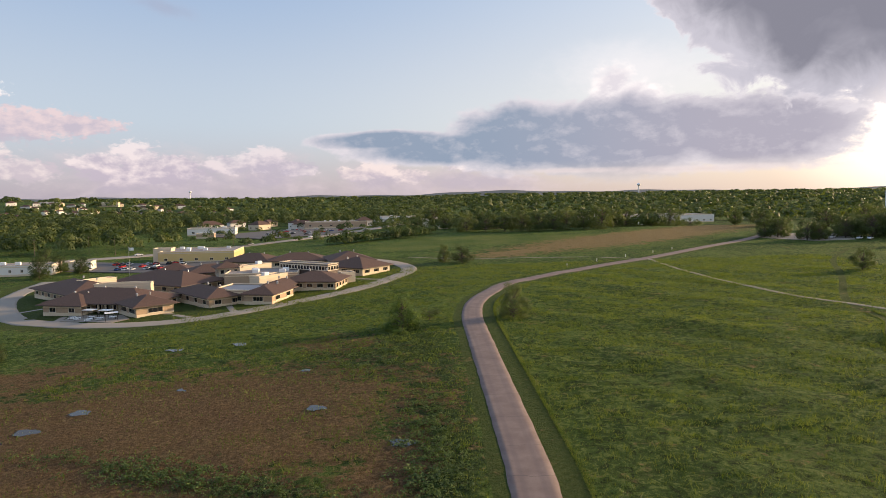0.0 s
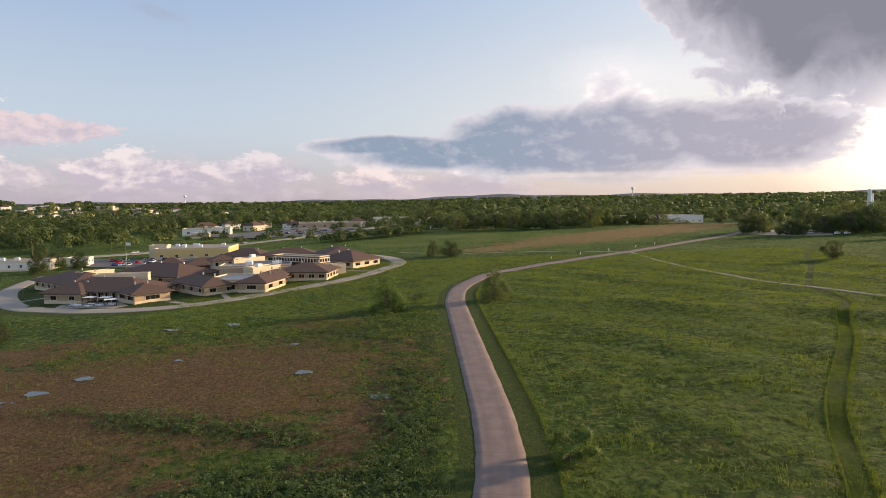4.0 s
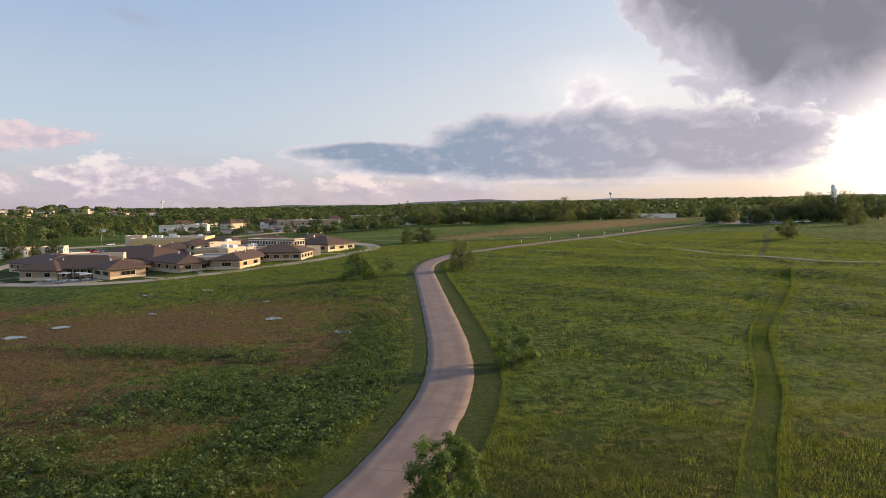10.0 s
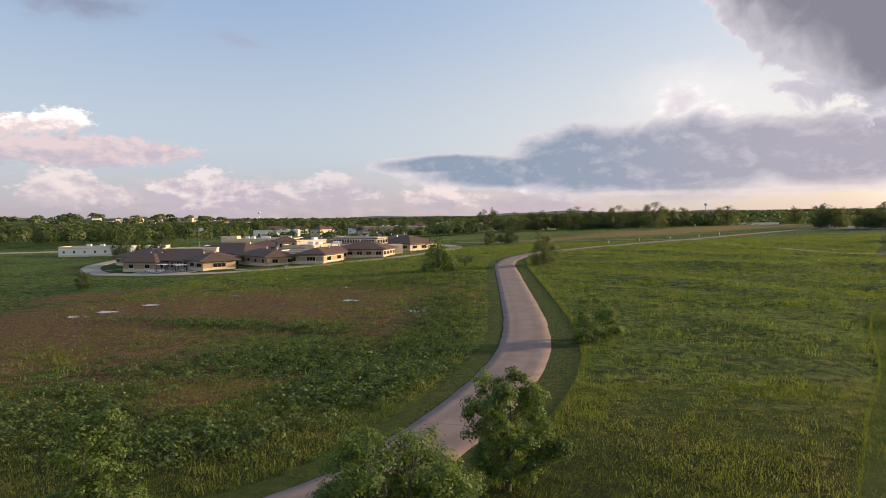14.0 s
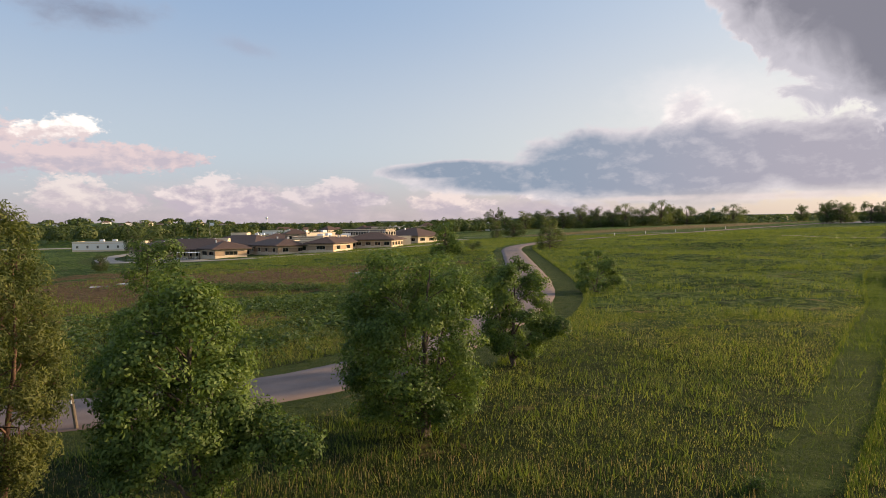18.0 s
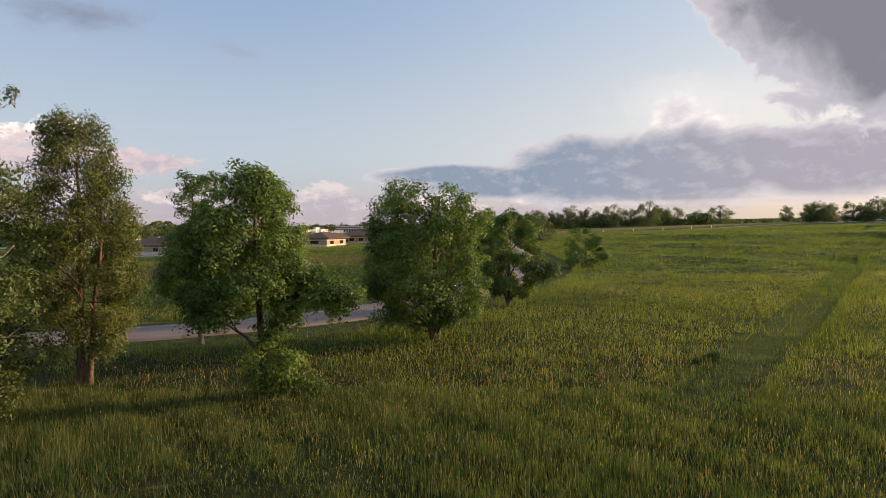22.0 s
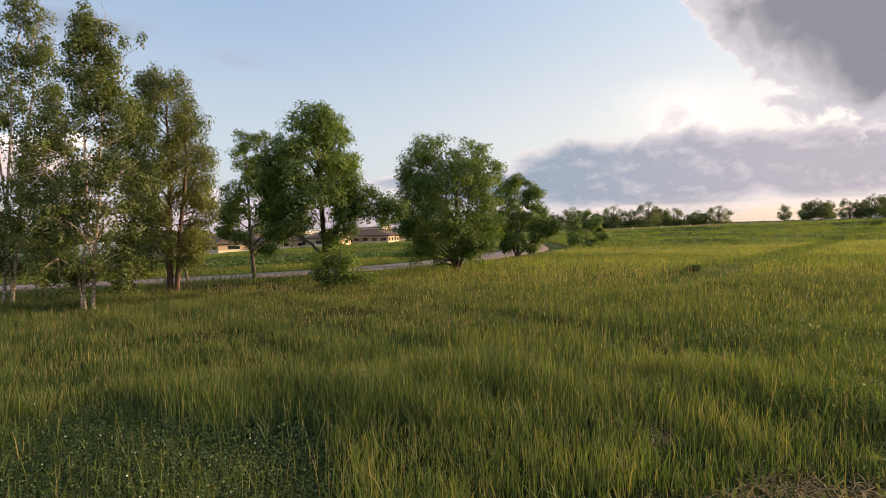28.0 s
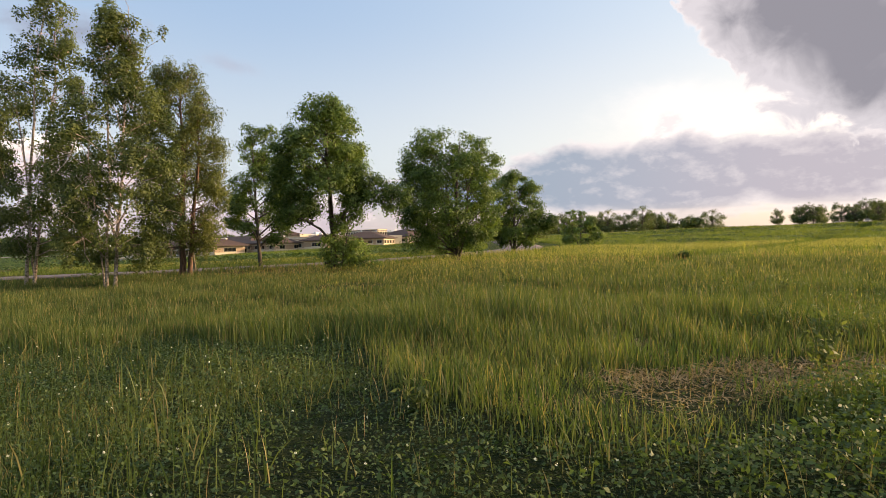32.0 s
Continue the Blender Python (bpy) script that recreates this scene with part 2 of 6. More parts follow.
def ground_z(x, y):
    """Height of the ground; x and y may be arrays."""
    x, y = np.asarray(x, float), np.asarray(y, float)
    cx = np.clip(x, -160.0, 250.0)
    z = 0.03 * np.minimum(cx, 0.0) * (0.6 + 0.4 * sstep(20, 120, y)) + 0.02 * np.maximum(cx, 0.0) * sstep(30, 160, y)
    z = z + 0.012 * np.maximum(0.0, np.minimum(y, 700.0) - 80.0)
    z = z - 0.35 * (1 - sstep(4, 32, y))
    roll = np.sin(0.21 * x + 0.10 * y) + 0.7 * np.sin(0.13 * x - 0.17 * y + 1.0) + 0.6 * np.sin(0.33 * x + 0.24 * y + 2.2)
    z = z + 0.19 * roll * sstep(62, 90, y) * (1 - sstep(230, 290, y)) * sstep(11, 24, x) * (1 - sstep(140, 190, x))
    z = z + 0.9 * np.exp(-((y - 187.0 + 0.45 * x) / 8.0) ** 2) * sstep(10, 30, x) * (1 - sstep(100, 150, x))
    z = z + 30 * np.exp(-((x + 1080) / 430) ** 2 - ((y - 1620) / 430) ** 2)
    z = z - 14 * sstep(15, 190, y - 520 + 0.25 * x) * sstep(-60, 30, x) * (1 - sstep(1100, 1900, y))
    return z + 34 * sstep(1500, 4600, np.hypot(x, y))


def gz(x, y):
    return float(ground_z(x, y))


def smooth_line(points, step=2.0):
    """Points of a smooth curve (Catmull-Rom) through the given plan points."""
    p = np.array(points, float)
    p = np.vstack([2 * p[0] - p[1], p, 2 * p[-1] - p[-2]])
    out = []
    for i in range(1, len(p) - 2):
        k = max(2, int(np.linalg.norm(p[i + 1] - p[i]) / step))
        for s in np.arange(k) / k:
            out.append(0.5 * ((2 * p[i]) + (p[i + 1] - p[i - 1]) * s + (2 * p[i - 1] - 5 * p[i] + 4 * p[i + 1] - p[i + 2]) * s * s
                              + (3 * p[i] - p[i - 1] - 3 * p[i + 1] + p[i + 2]) * s ** 3))
    out.append(p[-2])
    return np.array(out)


ROAD = smooth_line([(-60, 28), (-40, 31), (-27, 32.8), (-18.3, 34.8), (-12.1, 38.2), (-8, 42.2), (-4.6, 49.5), (-1.6, 59), (0.7, 69.3), (1.9, 80), (2.2, 94.5),
                    (1.5, 116.6), (0.1, 154), (-0.8, 184), (1.0, 204), (6.5, 222), (15, 240), (37.6, 263), (66, 288), (81, 300), (121, 339), (157, 373), (190, 412)])
FOOTWAY = smooth_line([(76, 297.5), (66, 303.5), (55, 310), (31, 314.5), (6, 316.5), (-10, 324), (-26, 336)])
LOOP = smooth_line([(-175, 290), (-168, 262), (-157, 237), (-133, 206), (-113, 195), (-93, 190.5), (-75, 195), (-56.5, 213), (-38.5, 237), (-28, 262), (-23, 287), (-32, 315), (-55, 345)])
MOWN = smooth_line([(4.5, 22), (8.2, 28.5), (13.5, 37), (19.8, 48), (24.3, 56), (32.1, 69), (42.7, 90.3), (50.8, 103.5), (67.5, 127.8), (80, 148.8), (91, 166), (96, 188), (120.7, 230.3), (144.4, 274), (174, 312)])
CROSS = smooth_line([(79, 297), (79, 270), (81, 239), (85, 210), (91.5, 192), (97.5, 177), (110, 160), (140, 135)])


def line_gap(line, x, y):
    """Distance of plan points from a line."""
    d = np.full(np.shape(x), 1e9)
    for a, b in zip(line[:-1], line[1:]):
        ab = b - a
        s = np.clip(((x - a[0]) * ab[0] + (y - a[1]) * ab[1]) / (ab @ ab), 0, 1)
        d = np.minimum(d, np.hypot(x - a[0] - s * ab[0], y - a[1] - s * ab[1]))
    return d


def right_of_lane(x, y):
    return x > np.interp(y, ROAD[:, 1], ROAD[:, 0])


# ---- materials ----
def material(name):
    m = bpy.data.materials.new(name)
    m.use_nodes = True
    n = Net(m.node_tree)
    return m, n, m.node_tree.nodes["Principled BSDF"]


def bump(n, bsdf, height, strength, dist):
    b = n.node("ShaderNodeBump")
    b.inputs["Strength"].default_value = strength
    b.inputs["Distance"].default_value = dist
    n.put(b.inputs["Height"], height)
    n.link(b.outputs[0], bsdf.inputs["Normal"])


def place(n):
    return n.node("ShaderNodeNewGeometry").outputs["Position"]


def plain(name, colour, rough=0.7, metal=0.0, vary=0.15, scale=3.0, relief=0.0, each=0.0):
    """Paint, stone or metal with grain and stains at two scales."""
    m, n, b = material(name)
    p = place(n)
    f = n.math("ADD", n.math("MULTIPLY", n.noise(p, scale, 5), 0.6), n.math("MULTIPLY", n.noise(p, scale * 11, 3), 0.4))
    k = n.math("MULTIPLY_ADD", n.math("SUBTRACT", f, 0.5), 2 * vary, 1.0)
    if each:
        r = n.node("ShaderNodeObjectInfo").outputs["Random"]
        k = n.math("ADD", k, n.math("MULTIPLY", n.math("SUBTRACT", r, 0.5), each))
    col = n.node("ShaderNodeVectorMath", op="SCALE")
    col.inputs[0].default_value = colour
    n.put(col.inputs[3], k)
    n.link(col.outputs[0], b.inputs["Base Color"])
    b.inputs["Roughness"].default_value, b.inputs["Metallic"].default_value = rough, metal
    if relief:
        bump(n, b, f, 0.6, relief)
    return m


def leaf_material(name, dark, light, through=0.35, dry=None, spread=0.7, patch_scale=0.55):
    m, n, b = material(name)
    info = n.node("ShaderNodeNewGeometry")
    each = info.outputs["Random Per Island"]
    patch = n.noise(info.outputs["Position"], patch_scale, 4, 0.65)
    f = n.math("MULTIPLY_ADD", n.math("SUBTRACT", patch, 0.5), 2.6, n.math("MULTIPLY_ADD", n.math("SUBTRACT", each, 0.5), spread, 0.47), clamp=True)
    col = n.mix(f, dark, light)
    if dry:
        col = n.mix(n.ramp(each, 0.86, 0.9), col, dry)
    n.link(col, b.inputs["Base Color"])
    b.inputs["Roughness"].default_value = 0.55
    b.inputs["Specular IOR Level"].default_value = 0.25
    tr = n.node("ShaderNodeBsdfTranslucent")
    n.link(n.mix(1.0, col, (1.25, 1.3, 0.6), "MULTIPLY"), tr.inputs[0])
    mx = n.node("ShaderNodeMixShader")
    mx.inputs[0].default_value = through
    n.link(b.outputs[0], mx.inputs[1])
    n.link(tr.outputs[0], mx.inputs[2])
    n.link(mx.outputs[0], m.node_tree.nodes["Material Output"].inputs[0])
    return m


def ground_material():
    m, n, b = material("meadow_ground")
    p = place(n)

    def attr(name):
        a = n.node("ShaderNodeAttribute")
        a.attribute_name = name
        return a.outputs["Fac"]
    broad = n.noise(p, 0.035, 5, 0.6, 0.4)
    mid = n.noise(p, 0.22, 6, 0.65)
    stalk = n.noise(p, 1.6, 6, 0.72)
    grain = n.noise(p, 9.0, 4, 0.7)
    clod = n.noise(p, 0.7, 7, 0.75, 0.8)
    green = n.mix(n.ramp(broad, 0.35, 0.68), (0.044, 0.094, 0.016), (0.100, 0.160, 0.031))
    green = n.mix(n.math("MULTIPLY", n.ramp(mid, 0.52, 0.72), 0.5), green, (0.105, 0.098, 0.032))
    green = n.mix(n.math("MULTIPLY", n.ramp(clod, 0.5, 0.62), 0.9), green, (0.175, 0.222, 0.060))
    green = n.mix(n.math("MULTIPLY", n.ramp(clod, 0.52, 0.36), 0.9), green, (0.020, 0.036, 0.010))
    weeds = n.mix(n.ramp(stalk, 0.42, 0.62), (0.023, 0.047, 0.013), (0.070, 0.114, 0.032))
    lush = n.ramp(n.math("ADD", attr("lush"), n.math("MULTIPLY", n.math("SUBTRACT", mid, 0.5), 1.5)), 0.3, 0.7)
    c = n.mix(lush, green, weeds)
    # thatch under tall grass, darkened: shade between the blades is put into the colour
    c = n.mix(n.math("MULTIPLY", attr("thatch_shade"), 0.85), c, n.mix(n.ramp(stalk, 0.35, 0.7), (0.019, 0.031, 0.009), (0.048, 0.062, 0.019)))
    soil = n.mix(n.ramp(stalk, 0.35, 0.7), (0.112, 0.062, 0.032), (0.255, 0.160, 0.088))
    brown = n.ramp(n.math("ADD", attr("brown"), n.math("ADD", n.math("MULTIPLY", n.math("SUBTRACT", mid, 0.5), 2.2), n.math("MULTIPLY", n.math("SUBTRACT", clod, 0.5), 2.4))), 0.35, 0.8)
    c = n.mix(n.math("MULTIPLY", brown, 0.9), c, soil)
    cut = n.mix(n.ramp(stalk, 0.3, 0.7), (0.052, 0.086, 0.019), (0.094, 0.122, 0.032))
    c = n.mix(n.ramp(n.math("ADD", attr("mown"), n.math("MULTIPLY", n.math("SUBTRACT", mid, 0.5), 0.5)), 0.4, 0.6), c, cut)
    c = n.mix(n.ramp(n.math("ADD", attr("bright"), n.math("MULTIPLY", n.math("SUBTRACT", mid, 0.5), 0.8)), 0.35, 0.65), c, n.mix(n.ramp(broad, 0.35, 0.65), (0.075, 0.125, 0.026), (0.13, 0.16, 0.04)))
    straw = n.mix(n.ramp(stalk, 0.35, 0.65), (0.155, 0.115, 0.048), (0.300, 0.215, 0.102))
    dry = n.ramp(n.math("ADD", attr("dry"), n.math("ADD", n.math("MULTIPLY", n.math("SUBTRACT", mid, 0.5), 2.4), n.math("MULTIPLY", n.math("SUBTRACT", clod, 0.5), 2.0))), 0.25, 0.8)
    c = n.mix(dry, c, straw)
    wood = n.ramp(n.math("ADD", attr("wood"), n.math("MULTIPLY", n.math("SUBTRACT", broad, 0.5), 0.8)), 0.4, 0.6)
    c = n.mix(wood, c, (0.022, 0.036, 0.014))
    c = n.mix(n.math("MULTIPLY", n.math("SUBTRACT", 1.0, grain), 0.5), c, n.mix(1.0, c, (0.45, 0.5, 0.45), "MULTIPLY"))
    n.link(c, b.inputs["Base Color"])
    b.inputs["Roughness"].default_value = 0.9
    b.inputs["Specular IOR Level"].default_value = 0.1
    bump(n, b, n.math("ADD", n.math("MULTIPLY", clod, 1.6), n.math("ADD", stalk, n.math("MULTIPLY", grain, 0.4))), 1.0, 0.8)
    return m


def road_material():
    m, n, b = material("old_chip_seal")
    p = place(n)
    uv = n.node("ShaderNodeUVMap").outputs[0]
    sep = n.node("ShaderNodeSeparateXYZ")
    n.link(uv, sep.inputs[0])
    across = sep.outputs[0]
    blot = n.noise(p, 0.35, 5, 0.6)
    grit = n.noise(p, 24.0, 3, 0.7)
    c = n.mix(n.ramp(blot, 0.3, 0.7), (0.146, 0.103, 0.092), (0.200, 0.146, 0.130))
    joint = n.math("ABSOLUTE", n.math("SUBTRACT", n.math("FRACT", n.math("ADD", n.math("MULTIPLY", sep.outputs[1], 2.1), n.math("MULTIPLY", blot, 0.12))), 0.5))
    c = n.mix(n.math("MULTIPLY", n.math("SUBTRACT", 1.0, n.ramp(joint, 0.002, 0.010)), 0.6), c, (0.075, 0.06, 0.058))
    wheel = n.math("ABSOLUTE", n.math("SUBTRACT", n.math("ABSOLUTE", n.math("SUBTRACT", across, 0.5)), 0.21))
    c = n.mix(n.math("MULTIPLY", n.math("SUBTRACT", 1.0, n.ramp(wheel, 0.02, 0.09)), 0.35), c, (0.115, 0.088, 0.088))
    c = n.mix(n.math("MULTIPLY", n.ramp(grit, 0.5, 0.8), 0.4), c, (0.085, 0.068, 0.066))
    n.link(c, b.inputs["Base Color"])
    b.inputs["Roughness"].default_value = 0.85
    bump(n, b, grit, 0.5, 0.02)
    return m


def roof_material():
    m, n, b = material("brown_shingles")
    p = place(n)
    w = n.node("ShaderNodeTexWave")
    w.wave_type, w.bands_direction = "BANDS", "Z"
    w.inputs["Scale"].default_value = 2.2
    w.inputs["Distortion"].default_value = 0.6
    n.link(p, w.inputs["Vector"])
    f = n.noise(p, 2.5, 5, 0.7)
    c = n.mix(n.ramp(f, 0.3, 0.7), (0.066, 0.034, 0.024), (0.118, 0.064, 0.045))
    c = n.mix(n.math("MULTIPLY", w.outputs["Fac"], 0.25), c, (0.05, 0.035, 0.03))
    n.link(c, b.inputs["Base Color"])
    b.inputs["Roughness"].default_value = 0.85
    bump(n, b, w.outputs["Fac"], 0.4, 0.03)
    return m


def bark_material(name, a, c2, sz):
    m, n, b = material(name)
    p = place(n)
    mp = n.node("ShaderNodeVectorMath", op="MULTIPLY")
    n.link(p, mp.inputs[0])
    mp.inputs[1].default_value = (9, 9, sz)
    f = n.noise(mp.outputs[0], 1.0, 5, 0.7, 0.6)
    n.link(n.mix(n.ramp(f, 0.36, 0.62), a, c2), b.inputs["Base Color"])
    b.inputs["Roughness"].default_value = 0.85
    bump(n, b, f, 0.8, 0.03)
    return m


M = {}
M["ground"] = ground_material()
# blue haze of distance is mixed into this base colour
M["far_hill"] = plain("far_wood_painted_haze", (0.075, 0.095, 0.110), 1.0, 0, 0.3, 0.01)
M["road"] = road_material()
M["concrete"] = plain("pale_concrete", (0.27, 0.235, 0.20), 0.85, 0, 0.15, 0.6, 0.01)
M["gravel"] = plain("pale_gravel_path", (0.20, 0.185, 0.14), 0.95, 0, 0.25, 1.5, 0.02)
M["asphalt"] = plain("grey_asphalt", (0.085, 0.08, 0.085), 0.9, 0, 0.2, 0.7, 0.01)
M["roof"] = roof_material()
M["brick"] = plain("tan_brick", (0.44, 0.315, 0.215), 0.85, 0, 0.2, 2.0, 0.01)
M["band"] = plain("cream_stone_band", (0.68, 0.56, 0.41), 0.8, 0, 0.1, 1.0)
M["cream"] = plain("cream_stucco", (0.62, 0.52, 0.39), 0.8, 0, 0.08, 0.8)
M["yellow"] = plain("yellow_stucco", (0.62, 0.46, 0.20), 0.8, 0, 0.08, 0.6)
M["white_wall"] = plain("white_siding", (0.74, 0.71, 0.68), 0.7, 0, 0.08, 0.7, 0, 0.12)
M["flat_roof"] = plain("grey_membrane_roof", (0.24, 0.21, 0.20), 0.8, 0, 0.15, 0.5)
M["slate"] = plain("grey_blue_roofing", (0.15, 0.165, 0.20), 0.5, 0.2, 0.15, 0.8)
M["fascia"] = plain("dark_brown_fascia", (0.10, 0.07, 0.06), 0.6)
M["trim"] = plain("cream_window_trim", (0.66, 0.58, 0.48), 0.6)
M["steel"] = plain("galvanised_steel", (0.5, 0.5, 0.52), 0.4, 0.8, 0.1)
M["dark_metal"] = plain("dark_metal", (0.05, 0.045, 0.04), 0.5, 0.5)
M["white_paint"] = plain("white_paint", (0.78, 0.78, 0.78), 0.5, 0, 0.06)
M["rubber"] = plain("black_rubber", (0.02, 0.02, 0.02), 0.9)
M["wood_post"] = plain("weathered_wood", (0.14, 0.11, 0.085), 0.9, 0, 0.3, 6.0, 0.01)
M["bark"] = bark_material("grey_brown_bark", (0.035, 0.026, 0.020), (0.11, 0.085, 0.065), 2.0)
M["red_bark"] = bark_material("reddish_bark", (0.06, 0.032, 0.022), (0.17, 0.095, 0.065), 2.0)
M["birch_bark"] = bark_material("pale_birch_bark", (0.09, 0.065, 0.05), (0.50, 0.40, 0.33), 14.0)
M["leaf_oak"] = leaf_material("oak_leaf", (0.038, 0.074, 0.020), (0.172, 0.240, 0.062), 0.40)
M["leaf_ash"] = leaf_material("ash_leaf", (0.040, 0.076, 0.020), (0.182, 0.250, 0.066), 0.40)
M["leaf_birch"] = leaf_material("birch_leaf", (0.044, 0.068, 0.023), (0.172, 0.198, 0.070), 0.42)
M["leaf_willow"] = leaf_material("willow_leaf", (0.046, 0.068, 0.022), (0.195, 0.210, 0.070), 0.44)
M["leaf_far"] = leaf_material("far_leaf", (0.030, 0.052, 0.017), (0.118, 0.150, 0.048), 0.35, None, 0.3, 0.11)
M["leaf_far_light"] = leaf_material("far_light_leaf", (0.058, 0.084, 0.029), (0.180, 0.205, 0.072), 0.38, None, 0.3, 0.11)
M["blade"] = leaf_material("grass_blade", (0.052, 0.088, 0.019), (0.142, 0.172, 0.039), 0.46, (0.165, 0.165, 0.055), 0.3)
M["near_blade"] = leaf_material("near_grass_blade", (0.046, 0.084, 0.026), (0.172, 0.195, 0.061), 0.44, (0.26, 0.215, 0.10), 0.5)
# darker copy of the near blade: shade of the middle ring put into colour
M["shaded_blade"] = leaf_material("shaded_grass_blade", (0.040, 0.075, 0.023), (0.144, 0.168, 0.051), 0.43, (0.225, 0.19, 0.086), 0.5)
M["seed"] = leaf_material("golden_seed_head", (0.200, 0.200, 0.064), (0.390, 0.350, 0.135), 0.5)
M["tuft"] = leaf_material("meadow_tuft", (0.064, 0.104, 0.020), (0.192, 0.222, 0.052), 0.46, None, 0.45)
M["blade_dark"] = leaf_material("clover_leaf", (0.038, 0.070, 0.023), (0.105, 0.148, 0.050), 0.32)
M["mown_blade"] = leaf_material("mown_grass_blade", (0.060, 0.100, 0.023), (0.140, 0.176, 0.046), 0.4, None, 0.4)
M["straw"] = leaf_material("dry_straw", (0.19, 0.13, 0.065), (0.42, 0.31, 0.155), 0.3)
M["flower"] = leaf_material("white_clover_flower", (0.55, 0.55, 0.48), (0.8, 0.8, 0.72), 0.3)
M["weed"] = leaf_material("broad_weed_leaf", (0.044, 0.078, 0.023), (0.132, 0.178, 0.056), 0.36)


def glass_material():
    m, n, b = material("dark_window_glass")
    b.inputs["Base Color"].default_value = (0.015, 0.017, 0.02, 1)
    b.inputs["Roughness"].default_value = 0.06
    return m


def water_material():
    m, n, b = material("puddle_water")
    b.inputs["Base Color"].default_value = (0.04, 0.038, 0.03, 1)
    b.inputs["Roughness"].default_value = 0.08
    b.inputs["Specular IOR Level"].default_value = 0.35
    bump(n, b, n.noise(place(n), 2.0, 3), 0.08, 0.02)
    return m


M["glass"] = glass_material()
M["water"] = water_material()
for car_name, car_col in (("red", (0.45, 0.03, 0.03)), ("white", (0.75, 0.75, 0.75)), ("silver", (0.45, 0.46, 0.48)), ("black", (0.02, 0.02, 0.025)), ("blue", (0.04, 0.07, 0.2))):
    M["car_" + car_name] = plain(car_name + "_car_paint", car_col, 0.25, 0.2, 0.03)


# ---- mesh helpers ----
def mesh_of(name, verts, faces, mat, smooth=False, uvs=None):
    """A mesh from arrays: faces is an (n, 3) or (n, 4) array or a list of them."""
    groups = faces if isinstance(faces, list) else [faces]
    me = bpy.data.meshes.new(name)
    verts = np.asarray(verts, np.float32)
    loops = np.concatenate([np.asarray(g, np.int32).ravel() for g in groups if len(g)])
    sizes = np.concatenate([np.full(len(g), np.asarray(g).shape[1], np.int32) for g in groups if len(g)])
    me.vertices.add(len(verts))
    me.vertices.foreach_set("co", verts.ravel())
    me.loops.add(len(loops))
    me.loops.foreach_set("vertex_index", loops)
    me.polygons.add(len(sizes))
    me.polygons.foreach_set("loop_start", np.concatenate([[0], np.cumsum(sizes)[:-1]]).astype(np.int32))
    me.update(calc_edges=True)
    if smooth:
        me.polygons.foreach_set("use_smooth", np.ones(len(sizes), bool))
    if uvs is not None:
        layer = me.uv_layers.new(name="UVMap")
        layer.data.foreach_set("uv", np.asarray(uvs, np.float32)[loops].ravel())
    if mat is not None:
        me.materials.append(mat)
    me.validate()
    return me


def thing(name, x, y, z, label, category, group="", turn=0.0):
    ob = new(name)
    ob.empty_display_size = 0.3
    ob.matrix_basis = pose(x, y, z, 0, 0, turn)
    return tagged(ob, label, category, group)


def piece(name, me, parent, label="", m=None):
    ob = new(name, me)
    ob.parent = parent
    if m is not None:
        ob.matrix_basis = m
    if label:
        ob["label"] = label
    return ob


def part(name, bm, mat, parent, label="", m=None):
    me = bpy.data.meshes.new(name)
    bm.to_mesh(me)
    bm.free()
    me.materials.append(mat)
    return piece(name, me, parent, label, m)


def box_bm(sx, sy, sz, x=0, y=0, z=0, bevel=0.0):
    """A box on its base centre, edges rounded by bevel."""
    bm = bmesh.new()
    bmesh.ops.create_cube(bm, size=1.0)
    bmesh.ops.scale(bm, vec=(sx, sy, sz), verts=bm.verts)
    if bevel:
        bmesh.ops.bevel(bm, geom=bm.edges[:], offset=bevel, segments=1, affect="EDGES")
    bmesh.ops.translate(bm, vec=(x, y, z + sz / 2), verts=bm.verts)
    return bm


def tube_arrays(path, radii, sides=7):
    """Vertices and faces of a tapered tube along a path."""
    path, radii = np.array(path, float), np.array(radii, float)
    d = np.gradient(path, axis=0)
    d /= np.maximum(np.linalg.norm(d, axis=1, keepdims=True), 1e-9)
    ref = np.where(np.abs(d[:, 2:3]) > 0.9, np.array([[1.0, 0, 0]]), np.array([[0, 0, 1.0]]))
    u = np.cross(d, ref)
    u /= np.maximum(np.linalg.norm(u, axis=1, keepdims=True), 1e-6)
    v = np.cross(d, u)
    a = np.arange(sides) * 2 * np.pi / sides
    verts = (path[:, None] + radii[:, None, None] * (np.cos(a)[None, :, None] * u[:, None] + np.sin(a)[None, :, None] * v[:, None])).reshape(-1, 3)
    i, j = np.meshgrid(np.arange(len(path) - 1), np.arange(sides), indexing="ij")
    q = np.stack([i * sides + j, i * sides + (j + 1) % sides, (i + 1) * sides + (j + 1) % sides, (i + 1) * sides + j], -1).reshape(-1, 4)
    return verts, q


def tubes_mesh(name, tubes, mat, sides=7):
    vs, fs, k = [], [], 0
    for path, radii in tubes:
        v, f = tube_arrays(path, radii, sides)
        vs.append(v)
        fs.append(f + k)
        k += len(v)
    return mesh_of(name, np.vstack(vs), np.vstack(fs), mat, True)


def unit(v):
    return v / np.maximum(np.linalg.norm(v, axis=-1, keepdims=True), 1e-9)


